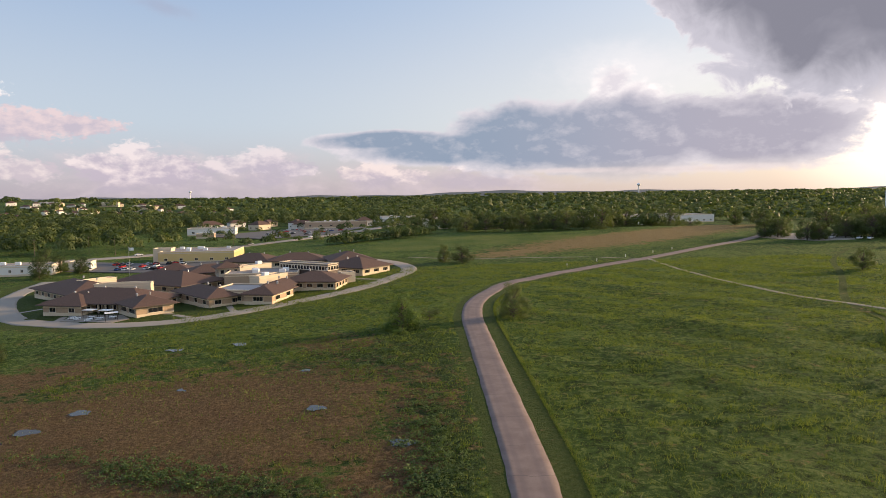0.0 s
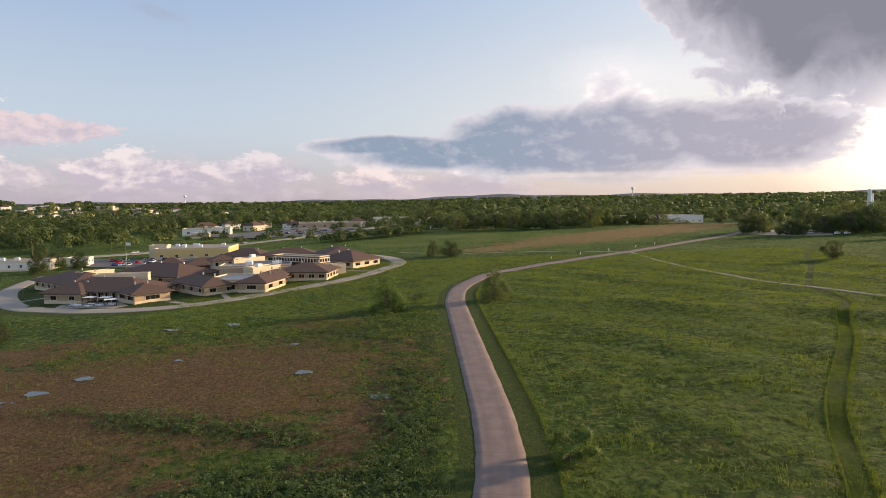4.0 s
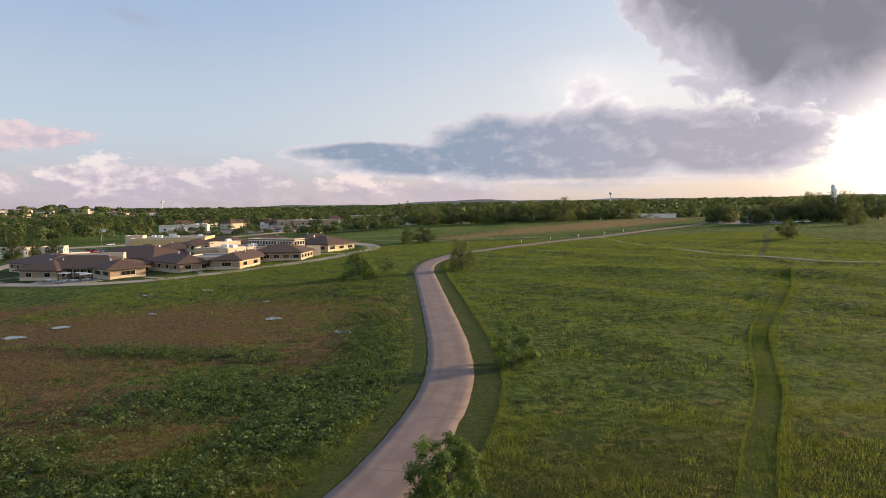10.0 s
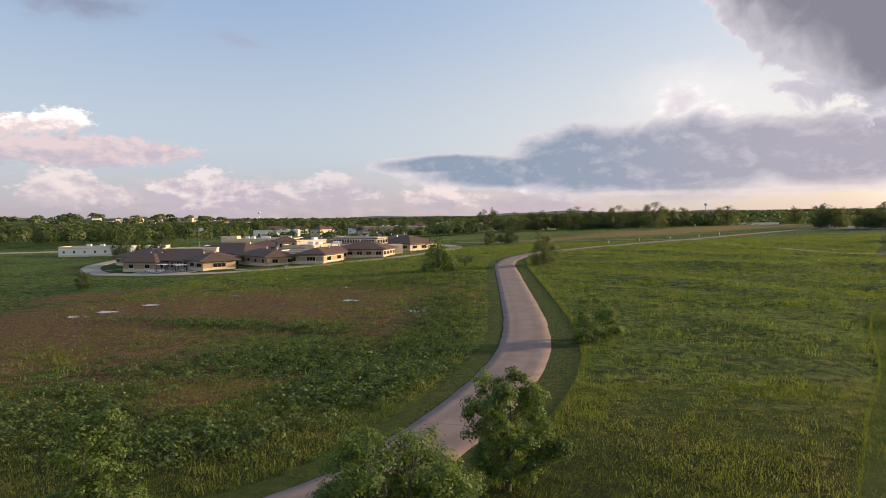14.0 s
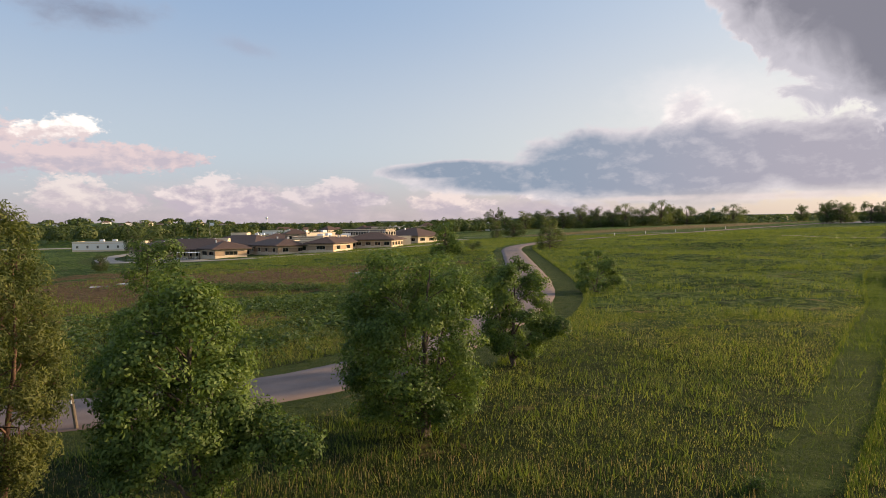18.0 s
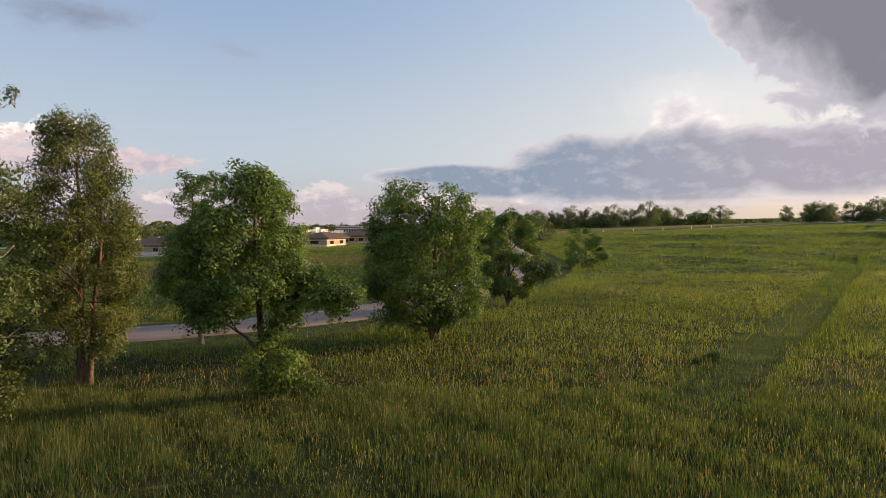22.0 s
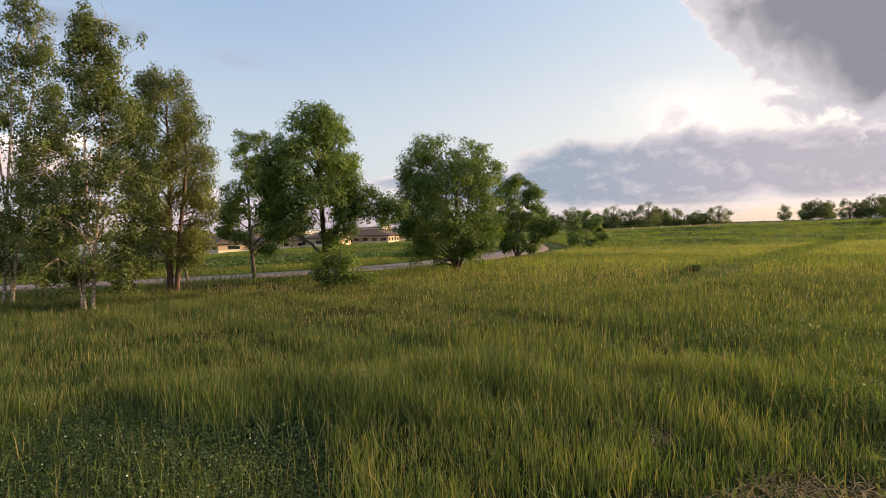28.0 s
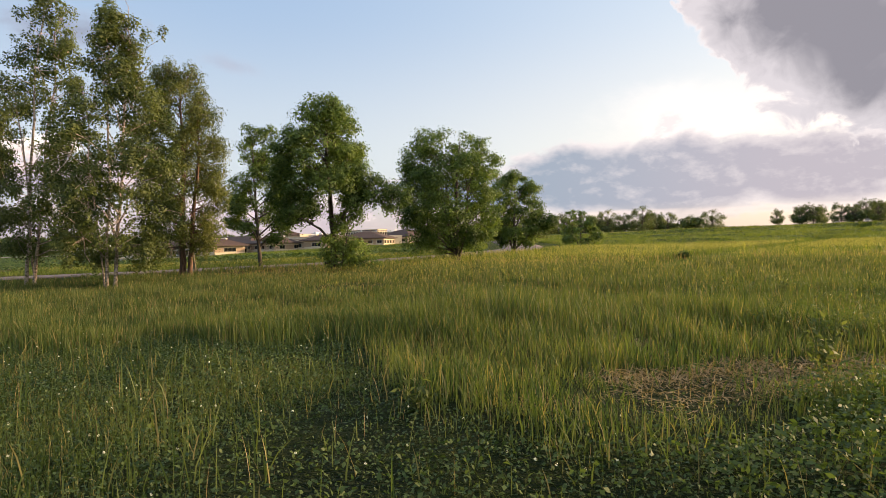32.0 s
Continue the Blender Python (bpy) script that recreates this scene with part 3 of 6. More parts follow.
def leaves_mesh(name, centres, normals, size, mat, rng, slim=0.5, droop=0.0):
    """Many small pointed leaves, folded a little along the middle."""
    k = len(centres)
    t = unit(np.cross(normals, rng.normal(size=(k, 3))))
    t = unit(t + np.array([0, 0, -droop]))
    s = np.cross(normals, t)
    size = np.broadcast_to(size, (k,))[:, None]
    n = unit(normals)
    fold = n * size * 0.12
    v = np.stack([centres - t * size * 0.5, centres + s * size * slim * 0.5 + fold, centres + t * size * 0.5, centres - s * size * slim * 0.5 + fold], 1).reshape(-1, 3)
    f = np.arange(4 * k).reshape(k, 4)
    return mesh_of(name, v, f, mat)


def ribbon(name, line, half, lift, mat, label, category, depth=0.12, rng=None, wobble=0.0):
    """A road or path: a strip with thickness that lies on the ground."""
    d = np.gradient(line, axis=0)
    d /= np.linalg.norm(d, axis=1, keepdims=True)
    side = np.stack([d[:, 1], -d[:, 0]], 1)
    cuts = np.linspace(-1, 1, 7)
    vs, uv = [], []
    h = np.full(len(line), half)
    for c in cuts:
        w = h + (rng.normal(0, wobble, len(line)) if rng is not None and abs(c) == 1 else 0)
        p = line + side * (c * w)[:, None]
        vs.append(np.column_stack([p, ground_z(p[:, 0], p[:, 1]) + lift + 0.03 * (1 - c * c)]))
        uv.append(np.column_stack([np.full(len(line), (c + 1) / 2), np.arange(len(line)) * 0.1]))
    for c in (-1, 1):
        e = vs[0 if c < 0 else 6].copy()
        e[:, 2] -= depth
        e[:, :2] += side * c * 0.05
        vs.append(e)
        uv.append(uv[0 if c < 0 else 6])
    k = len(line)
    order = [7, 0, 1, 2, 3, 4, 5, 6, 8]
    fs = []
    for a, b in zip(order[:-1], order[1:]):
        i = np.arange(k - 1)
        fs.append(np.column_stack([a * k + i, b * k + i, b * k + i + 1, a * k + i + 1]))
    me = mesh_of(name, np.vstack(vs), np.vstack(fs), mat, False, np.vstack(uv))
    return tagged(new(name, me), label, category, "", "structure")


# ---- ground ----
def graded(lo, fine_lo, fine_hi, hi, step):
    mid = np.arange(fine_lo, fine_hi + 0.01, step)
    up = fine_hi + (hi - fine_hi) * np.linspace(0, 1, 46)[1:] ** 2.6
    dn = fine_lo - (fine_lo - lo) * np.linspace(0, 1, 40)[1:] ** 2.6
    return np.concatenate([dn[::-1], mid, up])


def spot(x, y, cx, cy, rx, ry, turn=0.0):
    c, s = math.cos(radians(turn)), math.sin(radians(turn))
    u, v = (x - cx) * c + (y - cy) * s, -(x - cx) * s + (y - cy) * c
    return np.clip(1.4 - np.hypot(u / rx, v / ry), 0, 1)


def build_ground():
    xs = np.concatenate([graded(-6000, -170, -112, -110, 2.0)[:-46], np.arange(-110, 130, 1.0), graded(128, 130, 230, 6000, 2.0)[39:]])
    ys = np.concatenate([graded(-3000, -30, -8, -6, 2.0)[:-46], np.arange(-6, 230, 1.0), graded(228, 230, 420, 6000, 2.0)[39:]])
    x, y = np.meshgrid(xs, ys)
    z = ground_z(x, y)
    lump = sum(np.sin(x * a + y * b + c) for a, b, c in ((0.31, 0.17, 0.4), (-0.14, 0.37, 1.9), (0.53, -0.23, 3.1)))
    gap = line_gap(ROAD, x, y)
    free = np.clip((gap - 6) / 6, 0, 1) * (np.hypot(x, y) < 400) * np.clip((line_gap(CROSS, x, y) - 1.6) / 2, 0, 1)
    z = z + 0.035 * lump * free - np.where(np.hypot(x, y) > 500, 0.3, 0)
    # tussocks: uneven ground under the uncut grass
    rng = np.random.default_rng(77)
    raw = rng.normal(size=x.shape)
    soft = (raw + np.roll(raw, 1, 0) + np.roll(raw, 1, 1) + np.roll(np.roll(raw, 1, 0), 1, 1)) / 2
    soft = soft + 0.7 * np.roll(soft, 2, 1)
    wide = 0.5 + 0.5 * np.clip(np.sin(x * 0.11 + 2 * np.sin(y * 0.05)) + np.cos(y * 0.09 + x * 0.04), -1, 1)
    rough = np.clip((gap - 6.6) / 1.5, 0, 1) * np.clip((line_gap(MOWN, x, y) - 1.6) / 1.2, 0, 1) * np.clip((line_gap(CROSS, x, y) - 1.6) / 1.2, 0, 1) * np.clip((line_gap(LOOP, x, y) - 9) / 3, 0, 1)
    rough = rough * (0.2 + 0.8 * sstep(45, 75, y)) * (1 - sstep(250, 300, y)) * (1 - 0.6 * spot(x, y, -60, 112, 44, 40, 30)) * (1 - 0.9 * spot(x, y, -95, 250, 60, 50))
    z = z + 0.105 * rough * soft * (0.35 + 0.65 * wide)
    v = np.column_stack([x.ravel(), y.ravel(), z.ravel()])
    ny, nx = x.shape
    i, j = np.meshgrid(np.arange(ny - 1), np.arange(nx - 1), indexing="ij")
    k = (i * nx + j).ravel()
    f = np.column_stack([k, k + 1, k + nx + 1, k + nx])
    me = mesh_of("ground", v, f, M["ground"], True)
    brown = np.maximum.reduce([1.25 * spot(x, y, -55, 108, 52, 32, 30), 1.2 * spot(x, y, -58, 80, 24, 14, 10), 1.2 * spot(x, y, -42, 126, 24, 11, 20), 1.1 * spot(x, y, -14, 96, 6, 18, -10), spot(x, y, -34, 70, 9, 16, 20),
                               0.75 * spot(x, y, -32, 160, 12, 10, 0), 0.8 * spot(x, y, -85, 140, 24, 12, 30), spot(x, y, -42, 58, 10, 10, 0), spot(x, y, -24, 62, 8, 5, 20)])
    lush = np.maximum.reduce([spot(x, y, -22, 74, 18, 9, 25), spot(x, y, -10, 120, 7, 50, 3), spot(x, y, -8, 75, 5, 14, 0), spot(x, y, -22, 150, 18, 22, 0),
                              spot(x, y, -38, 96, 26, 5, -20), 0.8 * spot(x, y, -30, 50, 12, 8, 0)])
    dry = np.maximum.reduce([1.3 * spot(x, y, 125, 428, 135, 30, 41), spot(x, y, 30, 345, 30, 10, 30), 0.8 * spot(x, y, 20, 330, 20, 12, 20), 0.9 * spot(x, y, 90, 690, 200, 25, 0)])
    far = np.clip((np.hypot(x, y) - 560) / 100, 0, 1) * (1 - spot(x, y, -120, 560, 60, 60)) * 0.75
    mown = np.maximum(np.clip((np.where(right_of_lane(x, y), 6.1, 5.0) - gap) / 0.9, 0, 1), np.clip((1.35 - line_gap(MOWN, x, y)) / 0.6, 0, 1) * sstep(24, 34, y))
    mown = np.maximum(mown, np.clip((9.0 - line_gap(LOOP, x, y)) / 2, 0, 1))
    bright = np.maximum.reduce([spot(x, y, -8, 430, 40, 70, -35), spot(x, y, 45, 420, 30, 45, -60), 0.8 * spot(x, y, 110, 450, 60, 14, 35), spot(x, y, -175, 410, 50, 12, 30), spot(x, y, -140, 720, 60, 60)])
    mown = np.maximum(mown, spot(x, y, -95, 240, 60, 45, 25))
    # mask of dark thatch and painted shade round the landing place
    thatch_shade = np.clip((64 - y) / 16, 0, 1) * np.clip((y + 22) / 14, 0, 1) * np.clip((56 - np.abs(x)) / 12, 0, 1) * (1 - mown) * (1 - 0.4 * np.clip((1.8 - line_gap(MOWN, x, y)) / 0.6, 0, 1))
    for key, val in (("thatch_shade", thatch_shade), ("mown", mown), ("bright", bright), ("brown", brown), ("lush", lush), ("dry", dry), ("wood", 0.62 * far)):
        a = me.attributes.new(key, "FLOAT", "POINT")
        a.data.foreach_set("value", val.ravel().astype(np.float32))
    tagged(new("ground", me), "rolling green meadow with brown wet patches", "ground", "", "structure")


def far_hills():
    """Low wooded hills that close the plain, their haze painted into the colour."""
    a = np.radians(np.linspace(-60, 60, 241))
    deg = np.degrees(a)
    top = 58 + 9 * np.sin(deg * 0.13 + 1.0) + 6 * np.sin(deg * 0.41) + 3 * np.sin(deg * 1.1 + 2) + 10 * sstep(-6, 10, deg)
    vs = []
    for r, h in ((4300, np.full(len(a), 20.0)), (4500, top), (4700, top * 0.6)):
        vs.append(np.column_stack([np.sin(a) * r, np.cos(a) * r, h]))
    k = len(a)
    i = np.arange(k - 1)
    f = np.vstack([np.column_stack([j * k + i, j * k + i + 1, (j + 1) * k + i + 1, (j + 1) * k + i]) for j in (0, 1)])
    tagged(new("backdrop", mesh_of("backdrop", np.vstack(vs), f, M["far_hill"], True)), "wooded hills on the horizon with painted blue-green haze", "hills", "", "structure")


build_ground()
far_hills()
RNG = np.random.default_rng(7)
ribbon("road", ROAD, 2.65, 0.05, M["road"], "worn pinkish chip-seal lane winding through the meadow", "road", 0.1, RNG, 0.05)
ribbon("loop_road", LOOP, 3.3, 0.07, M["concrete"], "pale concrete loop road round the buildings", "road", 0.1, RNG, 0.05)
ribbon("gravel_path", FOOTWAY, 0.8, 0.05, M["gravel"], "narrow pale gravel path to the loop road", "path", 0.1, RNG, 0.08)
ribbon("gravel_path", CROSS, 0.8, 0.05, M["gravel"], "pale gravel path crossing the field", "path", 0.1, RNG, 0.08)


# ---- trees ----
def crown(rng, lobes, count, leaf, droop=0.0, clump=0.34):
    """Leaf places and directions on rounded clumps round the lobes."""
    lobes = np.array(lobes, float)
    area = lobes[:, 3] * lobes[:, 4] + lobes[:, 4] * lobes[:, 5] + lobes[:, 3] * lobes[:, 5]
    pick = rng.choice(len(lobes), max(10, count // 95), p=area / area.sum())
    axis = lobes[pick, :3] - np.array([*lobes[:, :2].mean(0), lobes[:, 2].mean() * 0.8])
    d = unit(rng.normal(size=(len(pick), 3)) + 0.7 * unit(axis))
    cl = lobes[pick, :3] + d * lobes[pick, 3:] * rng.uniform(0.45, 1.0, (len(pick), 1))
    rad = 1.75 * clump * np.sqrt(lobes[pick, 3:].mean(1)) * rng.uniform(0.6, 1.3, len(pick))
    share = rad ** 2 / (rad ** 2).sum()
    own = rng.choice(len(pick), count, p=share)
    v = unit(rng.normal(size=(count, 3)) + np.array([0, 0, 0.35]))
    off = v * (rad[own] * rng.uniform(0.1, 1.0, count) ** 0.45 * np.clip(rng.normal(1.0, 0.13, count), 0.7, 1.35))[:, None]
    off[:, 2] *= 0.72
    p = cl[own] + off
    p[:, 2] -= np.abs(rng.normal(0, droop, count))
    n = unit(0.35 * d[own] + 0.9 * v + np.array([0, 0, 0.3]) + rng.normal(size=(count, 3)) * 0.38)
    return p, n, cl


def make_tree(name, label, x, y, stems, lobes, count, leaf, leaf_mat, bark, seed, slim=0.5, droop=0.0, category="tree", group="", clump=0.34, twig=0.02):
    """A tree: stems (polylines with radii), limbs to the lobes, twigs, and a crown of single leaves."""
    rng = np.random.default_rng(seed)
    ob = thing(name, x, y, gz(x, y) - 0.05, label, category, group)
    p, n, cl = crown(rng, lobes, count, leaf, droop, clump)
    tubes = []
    for path, radii in stems:
        path = np.array(path, float)
        k = np.linspace(0, len(path) - 1, 4 * len(path))
        i = np.minimum(k.astype(int), len(path) - 2)
        fine = path[i] + (path[i + 1] - path[i]) * (k - i)[:, None]
        fine[1:-1, :2] += rng.normal(0, radii[0] * 0.12, (len(fine) - 2, 2))
        rr = np.interp(k, np.arange(len(radii)), radii)
        rr[0] *= 1.35
        tubes.append((fine, rr))
    allp = np.vstack([t[0] for t in tubes])
    allr = np.concatenate([t[1] for t in tubes])
    for lb in lobes:
        c = np.array(lb[:3])
        below = allp[:, 2] < c[2] + 0.1
        if not below.any():
            continue
        dist = np.linalg.norm(allp - c, axis=1) + np.where(below, 0, 99)
        i = int(np.argmin(dist + 0.6 * np.abs(c[2] - allp[:, 2] - 0.9 * np.linalg.norm(allp[:, :2] - c[:2], axis=1))))
        mid = (allp[i] + c) / 2 + rng.normal(0, 0.12, 3) + np.array([0, 0, 0.1])
        r0 = max(twig, allr[i] * 0.55)
        tubes.append((np.array([allp[i], mid, c]), np.array([r0, r0 * 0.7, r0 * 0.4])))
    limb = np.array([lb[:3] for lb in lobes])
    for c in cl[:: max(1, len(cl) // 160)]:
        a = limb[int(np.argmin(np.linalg.norm(limb - c, axis=1)))]
        tubes.append((np.array([a, (a + c) / 2 + rng.normal(0, 0.08, 3), c]), np.array([twig, twig * 0.7, twig * 0.35])))
    piece("trunk", tubes_mesh("trunk", tubes, bark, 6), ob)
    piece("crown", leaves_mesh("crown", p, n, leaf * rng.uniform(0.65, 1.35, count), leaf_mat, rng, slim, droop * 2), ob)
    return ob


def auto_lobes(rng, base, top, radius, count, profile, squash=0.8):
    """Lobes spread in a crown; profile gives the radius share over the height share."""
    out = []
    for i in range(count):
        s = (i + rng.uniform(0.2, 0.8)) / count
        r = radius * np.interp(s, np.linspace(0, 1, len(profile)), profile)
        a = i * 2.4 + rng.uniform(-0.5, 0.5)
        rr = rng.uniform(0.36, 0.50) * radius * (0.6 + 0.4 * r / radius)
        d = max(0.0, r - rr * 0.6)
        out.append((d * math.cos(a), d * math.sin(a), base + s * (top - base - rr * squash), rr, rr, rr * squash))
    return out


def column(h, lean=(0, 0), bend=0.15, start=(0, 0), seed=0):
    r = np.random.default_rng(seed)
    pts = []
    for s in np.linspace(0, 1, 6):
        pts.append((start[0] + lean[0] * s + r.normal(0, bend * 0.3) * s, start[1] + lean[1] * s + r.normal(0, bend * 0.3) * s, h * s))
    return pts


def taper(r0, r1=0.02):
    return list(np.linspace(r0, r1, 6))


def near_trees():
    r = np.random.default_rng(21)

    def moved(lobes, dx, dz=0.0):
        """Lobes shifted sideways in step with their height, for a crown that leans."""
        return [(q[0] + dx + dz * q[2], *q[1:]) for q in lobes]
    slim_profile = [0.55, 0.9, 1.0, 0.9, 0.7, 0.55, 0.42, 0.22]
    # slender birches with several pale stems
    lob = moved(auto_lobes(r, 1.4, 9.2, 1.95, 52, [0.65, 0.95, 1.0, 1.0, 0.8, 0.55, 0.42, 0.22], 1.0), -0.05, 0.07)
    lob += [(1.8, 0.2, 7.9, 0.2, 0.2, 0.4), (1.55, 0.1, 7.2, 0.28, 0.28, 0.35), (0.05, 0.1, 8.3, 0.42, 0.42, 0.6), (0.1, 0.1, 9.0, 0.28, 0.28, 0.5), (0.65, 0.0, 8.4, 0.45, 0.45, 0.6), (0.7, 0.0, 9.2, 0.32, 0.32, 0.55)]
    make_tree("birch_tree", "slender birch with two pale trunks and dusky green leaves", -12.9, 19.5,
              [(column(8.1, (0.6, 0.1), 0.3, (0.16, 0), 1), taper(0.058)), (column(7.8, (0.1, 0.2), 0.3, (-0.12, 0.05), 2), taper(0.052)), (column(6.5, (-0.6, 0.0), 0.3, (-0.22, 0.1), 3), taper(0.03))],
              lob, 44000, 0.088, M["leaf_birch"], M["birch_bark"], 31, 0.62, 0.14, "tree", "birches", 0.19, 0.012)
    lob = moved(auto_lobes(r, 1.4, 11.0, 1.95, 46, [0.6, 0.8, 0.9, 1.0, 0.9, 0.75, 0.55, 0.3], 1.0), 0.3, 0.06)
    make_tree("birch_tree", "tall birch with slender stems and an open crown", -17.5, 21.9,
              [(column(9.9, (0.8, 0.1), 0.3, (-0.15, 0), 4), taper(0.065)), (column(9.2, (1.0, 0.2), 0.3, (0.12, 0.05), 5), taper(0.058)), (column(7.0, (-0.6, 0.0), 0.3, (0.35, -0.1), 6), taper(0.04))],
              lob, 34000, 0.09, M["leaf_birch"], M["birch_bark"], 32, 0.62, 0.14, "tree", "birches", 0.19, 0.012)
    lob = auto_lobes(r, 1.8, 9.8, 1.6, 26, slim_profile, 1.0)
    make_tree("birch_tree", "thin birch with sparse open crown", -20.6, 22.6,
              [(column(8.6, (-0.3, 0.1), 0.4, (0, 0), 7), taper(0.07)), (column(7.4, (0.4, 0.2), 0.4, (0.3, 0.1), 8), taper(0.055))],
              lob, 17000, 0.095, M["leaf_birch"], M["bark"], 33, 0.62, 0.14, "tree", "birches", 0.19, 0.012)
    # olive willow-like tree with drooping leaves
    lob = auto_lobes(r, 1.9, 8.9, 1.65, 44, [0.6, 0.8, 0.95, 1.0, 1.0, 0.9, 0.7, 0.45], 0.95) + [(-0.7, 0.1, 1.3, 0.6, 0.6, 0.5), (0.8, 0.0, 1.5, 0.6, 0.6, 0.5)]
    make_tree("willow_tree", "olive-green narrow tree with drooping leaves and dark twin trunk", -13.3, 25.0,
              [(column(8.2, (0.2, 0.0), 0.3, (-0.1, 0), 9), taper(0.13)), (column(7.0, (0.5, 0.2), 0.3, (0.18, 0.05), 10), taper(0.10))],
              lob, 44000, 0.125, M["leaf_willow"], M["red_bark"], 34, 0.3, 0.24, "tree", "", 0.24, 0.014)
    # small ash by the lane
    lob = auto_lobes(r, 1.7, 7.6, 1.55, 26, [0.75, 1.0, 0.95, 0.8, 0.6, 0.4], 0.8)
    make_tree("ash_tree", "small young tree with rounded green crown beside the lane", -12.9, 32.0,
              [(column(6.6, (-0.4, 0.1), 0.25, (0, 0), 11), taper(0.11))], lob, 20000, 0.125, M["leaf_ash"], M["bark"], 35, 0.5, 0.05, "tree", "", 0.27, 0.014)
    # the tree with the long low branch
    lob = moved(auto_lobes(r, 2.3, 6.75, 1.7, 36, [0.85, 1.0, 1.0, 0.9, 0.7, 0.42], 0.8), -0.85, 0.10)
    lob += [(1.8, 0, 3.05, 0.72, 0.65, 0.55), (1.3, 0.1, 2.9, 0.6, 0.55, 0.4), (2.3, -0.1, 2.8, 0.6, 0.55, 0.5), (1.9, 0.2, 2.6, 0.5, 0.5, 0.4), (0.9, 0.1, 3.2, 0.45, 0.5, 0.4), (-1.7, 0.3, 2.2, 0.55, 0.6, 0.4),
            (0.3, 0.0, 2.05, 0.5, 0.45, 0.42), (0.15, -0.15, 1.5, 0.62, 0.6, 0.5), (0.6, 0.1, 1.35, 0.66, 0.6, 0.5), (0.3, -0.2, 0.9, 0.75, 0.65, 0.55), (0.85, 0.0, 0.8, 0.68, 0.6, 0.48), (1.25, -0.1, 0.45, 0.5, 0.45, 0.34), (0.0, -0.1, 0.5, 0.5, 0.45, 0.4), (0.7, -0.2, 0.4, 0.6, 0.5, 0.34), (1.15, 0.1, 3.45, 0.65, 0.6, 0.5), (0.85, 0.0, 2.9, 0.55, 0.5, 0.4), (1.5, -0.1, 2.95, 0.6, 0.55, 0.45)]
    make_tree("ash_tree", "broad green tree with one long low branch", -6.8, 23.5,
              [(column(6.3, (-0.25, 0.1), 0.25, (0, 0), 12), taper(0.13)), ([(0, 0, 1.7), (0.6, 0, 2.5), (1.2, 0, 2.9), (1.8, 0, 3.1)], [0.06, 0.05, 0.035, 0.015]),
               (column(1.9, (0.45, -0.1), 0.1, (0.2, -0.1), 13), taper(0.035, 0.01)), (column(0.9, (1.0, 0.0), 0.1, (0.2, 0.05), 17), taper(0.03, 0.01)),
               ([(0, 0, 1.2), (-0.5, 0.05, 1.75), (-1.1, 0.1, 2.1), (-1.7, 0.15, 2.3)], [0.06, 0.045, 0.03, 0.015])],
              lob, 50000, 0.104, M["leaf_ash"], M["bark"], 36, 0.5, 0.05, "tree", "", 0.26, 0.014)
    # rounded tree and its leaning neighbour
    lob = moved(auto_lobes(r, 1.0, 6.65, 2.25, 44, [0.75, 0.9, 1.0, 1.0, 1.0, 0.95, 0.75], 0.75), -0.25) + [(-2.1, 0.2, 1.1, 0.6, 0.6, 0.5), (-0.9, -0.3, 0.7, 0.6, 0.6, 0.4)]
    make_tree("oak_tree", "dense dome-shaped green tree in the meadow", -2.9, 32.1,
              [(column(6.0, (0.1, 0.0), 0.25, (0, 0), 14), taper(0.17)), (column(4.6, (-0.7, 0.2), 0.25, (-0.08, 0), 15), taper(0.10)), (column(4.4, (0.8, 0.1), 0.25, (0.08, 0), 16), taper(0.10))],
              lob, 48000, 0.124, M["leaf_oak"], M["bark"], 37, 0.5, 0.05, "tree", "", 0.27, 0.016)
    lob = auto_lobes(r, 1.0, 5.9, 1.8, 26, [0.6, 0.8, 1.0, 1.0, 0.95, 0.75], 0.75) + [(2.2, 0, 2.2, 0.7, 0.6, 0.6), (1.6, 0.2, 1.8, 0.6, 0.6, 0.4), (-1.5, 0, 1.6, 0.6, 0.6, 0.5)]
    make_tree("oak_tree", "small spreading green tree with open lower branches", 0.2, 43.5,
              [(column(4.8, (0.2, 0.0), 0.3, (0, 0), 17), taper(0.14)), (column(3.6, (-1.0, 0.1), 0.3, (0, 0), 18), taper(0.08)), ([(0, 0, 0.4), (0.8, 0, 1.2), (1.5, 0, 1.8), (2.1, 0, 2.3)], [0.08, 0.06, 0.04, 0.02])],
              lob, 25000, 0.14, M["leaf_oak"], M["bark"], 38, 0.5, 0.05, "tree", "", 0.27, 0.016)
    lob = auto_lobes(r, 0.3, 4.8, 2.3, 18, [0.75, 1.0, 1.0, 0.85, 0.6], 0.8)
    make_tree("large_shrub", "rounded light green shrub beside the lane", 9.1, 81.2,
              [(column(3.2, (0.3, 0), 0.2, (0, 0), 19), taper(0.08)), (column(2.8, (-0.7, 0.1), 0.2, (-0.1, 0), 20), taper(0.06))], lob, 9000, 0.19, M["leaf_ash"], M["bark"], 39, 0.5, 0.03, "shrub", "", 0.30)


near_trees()


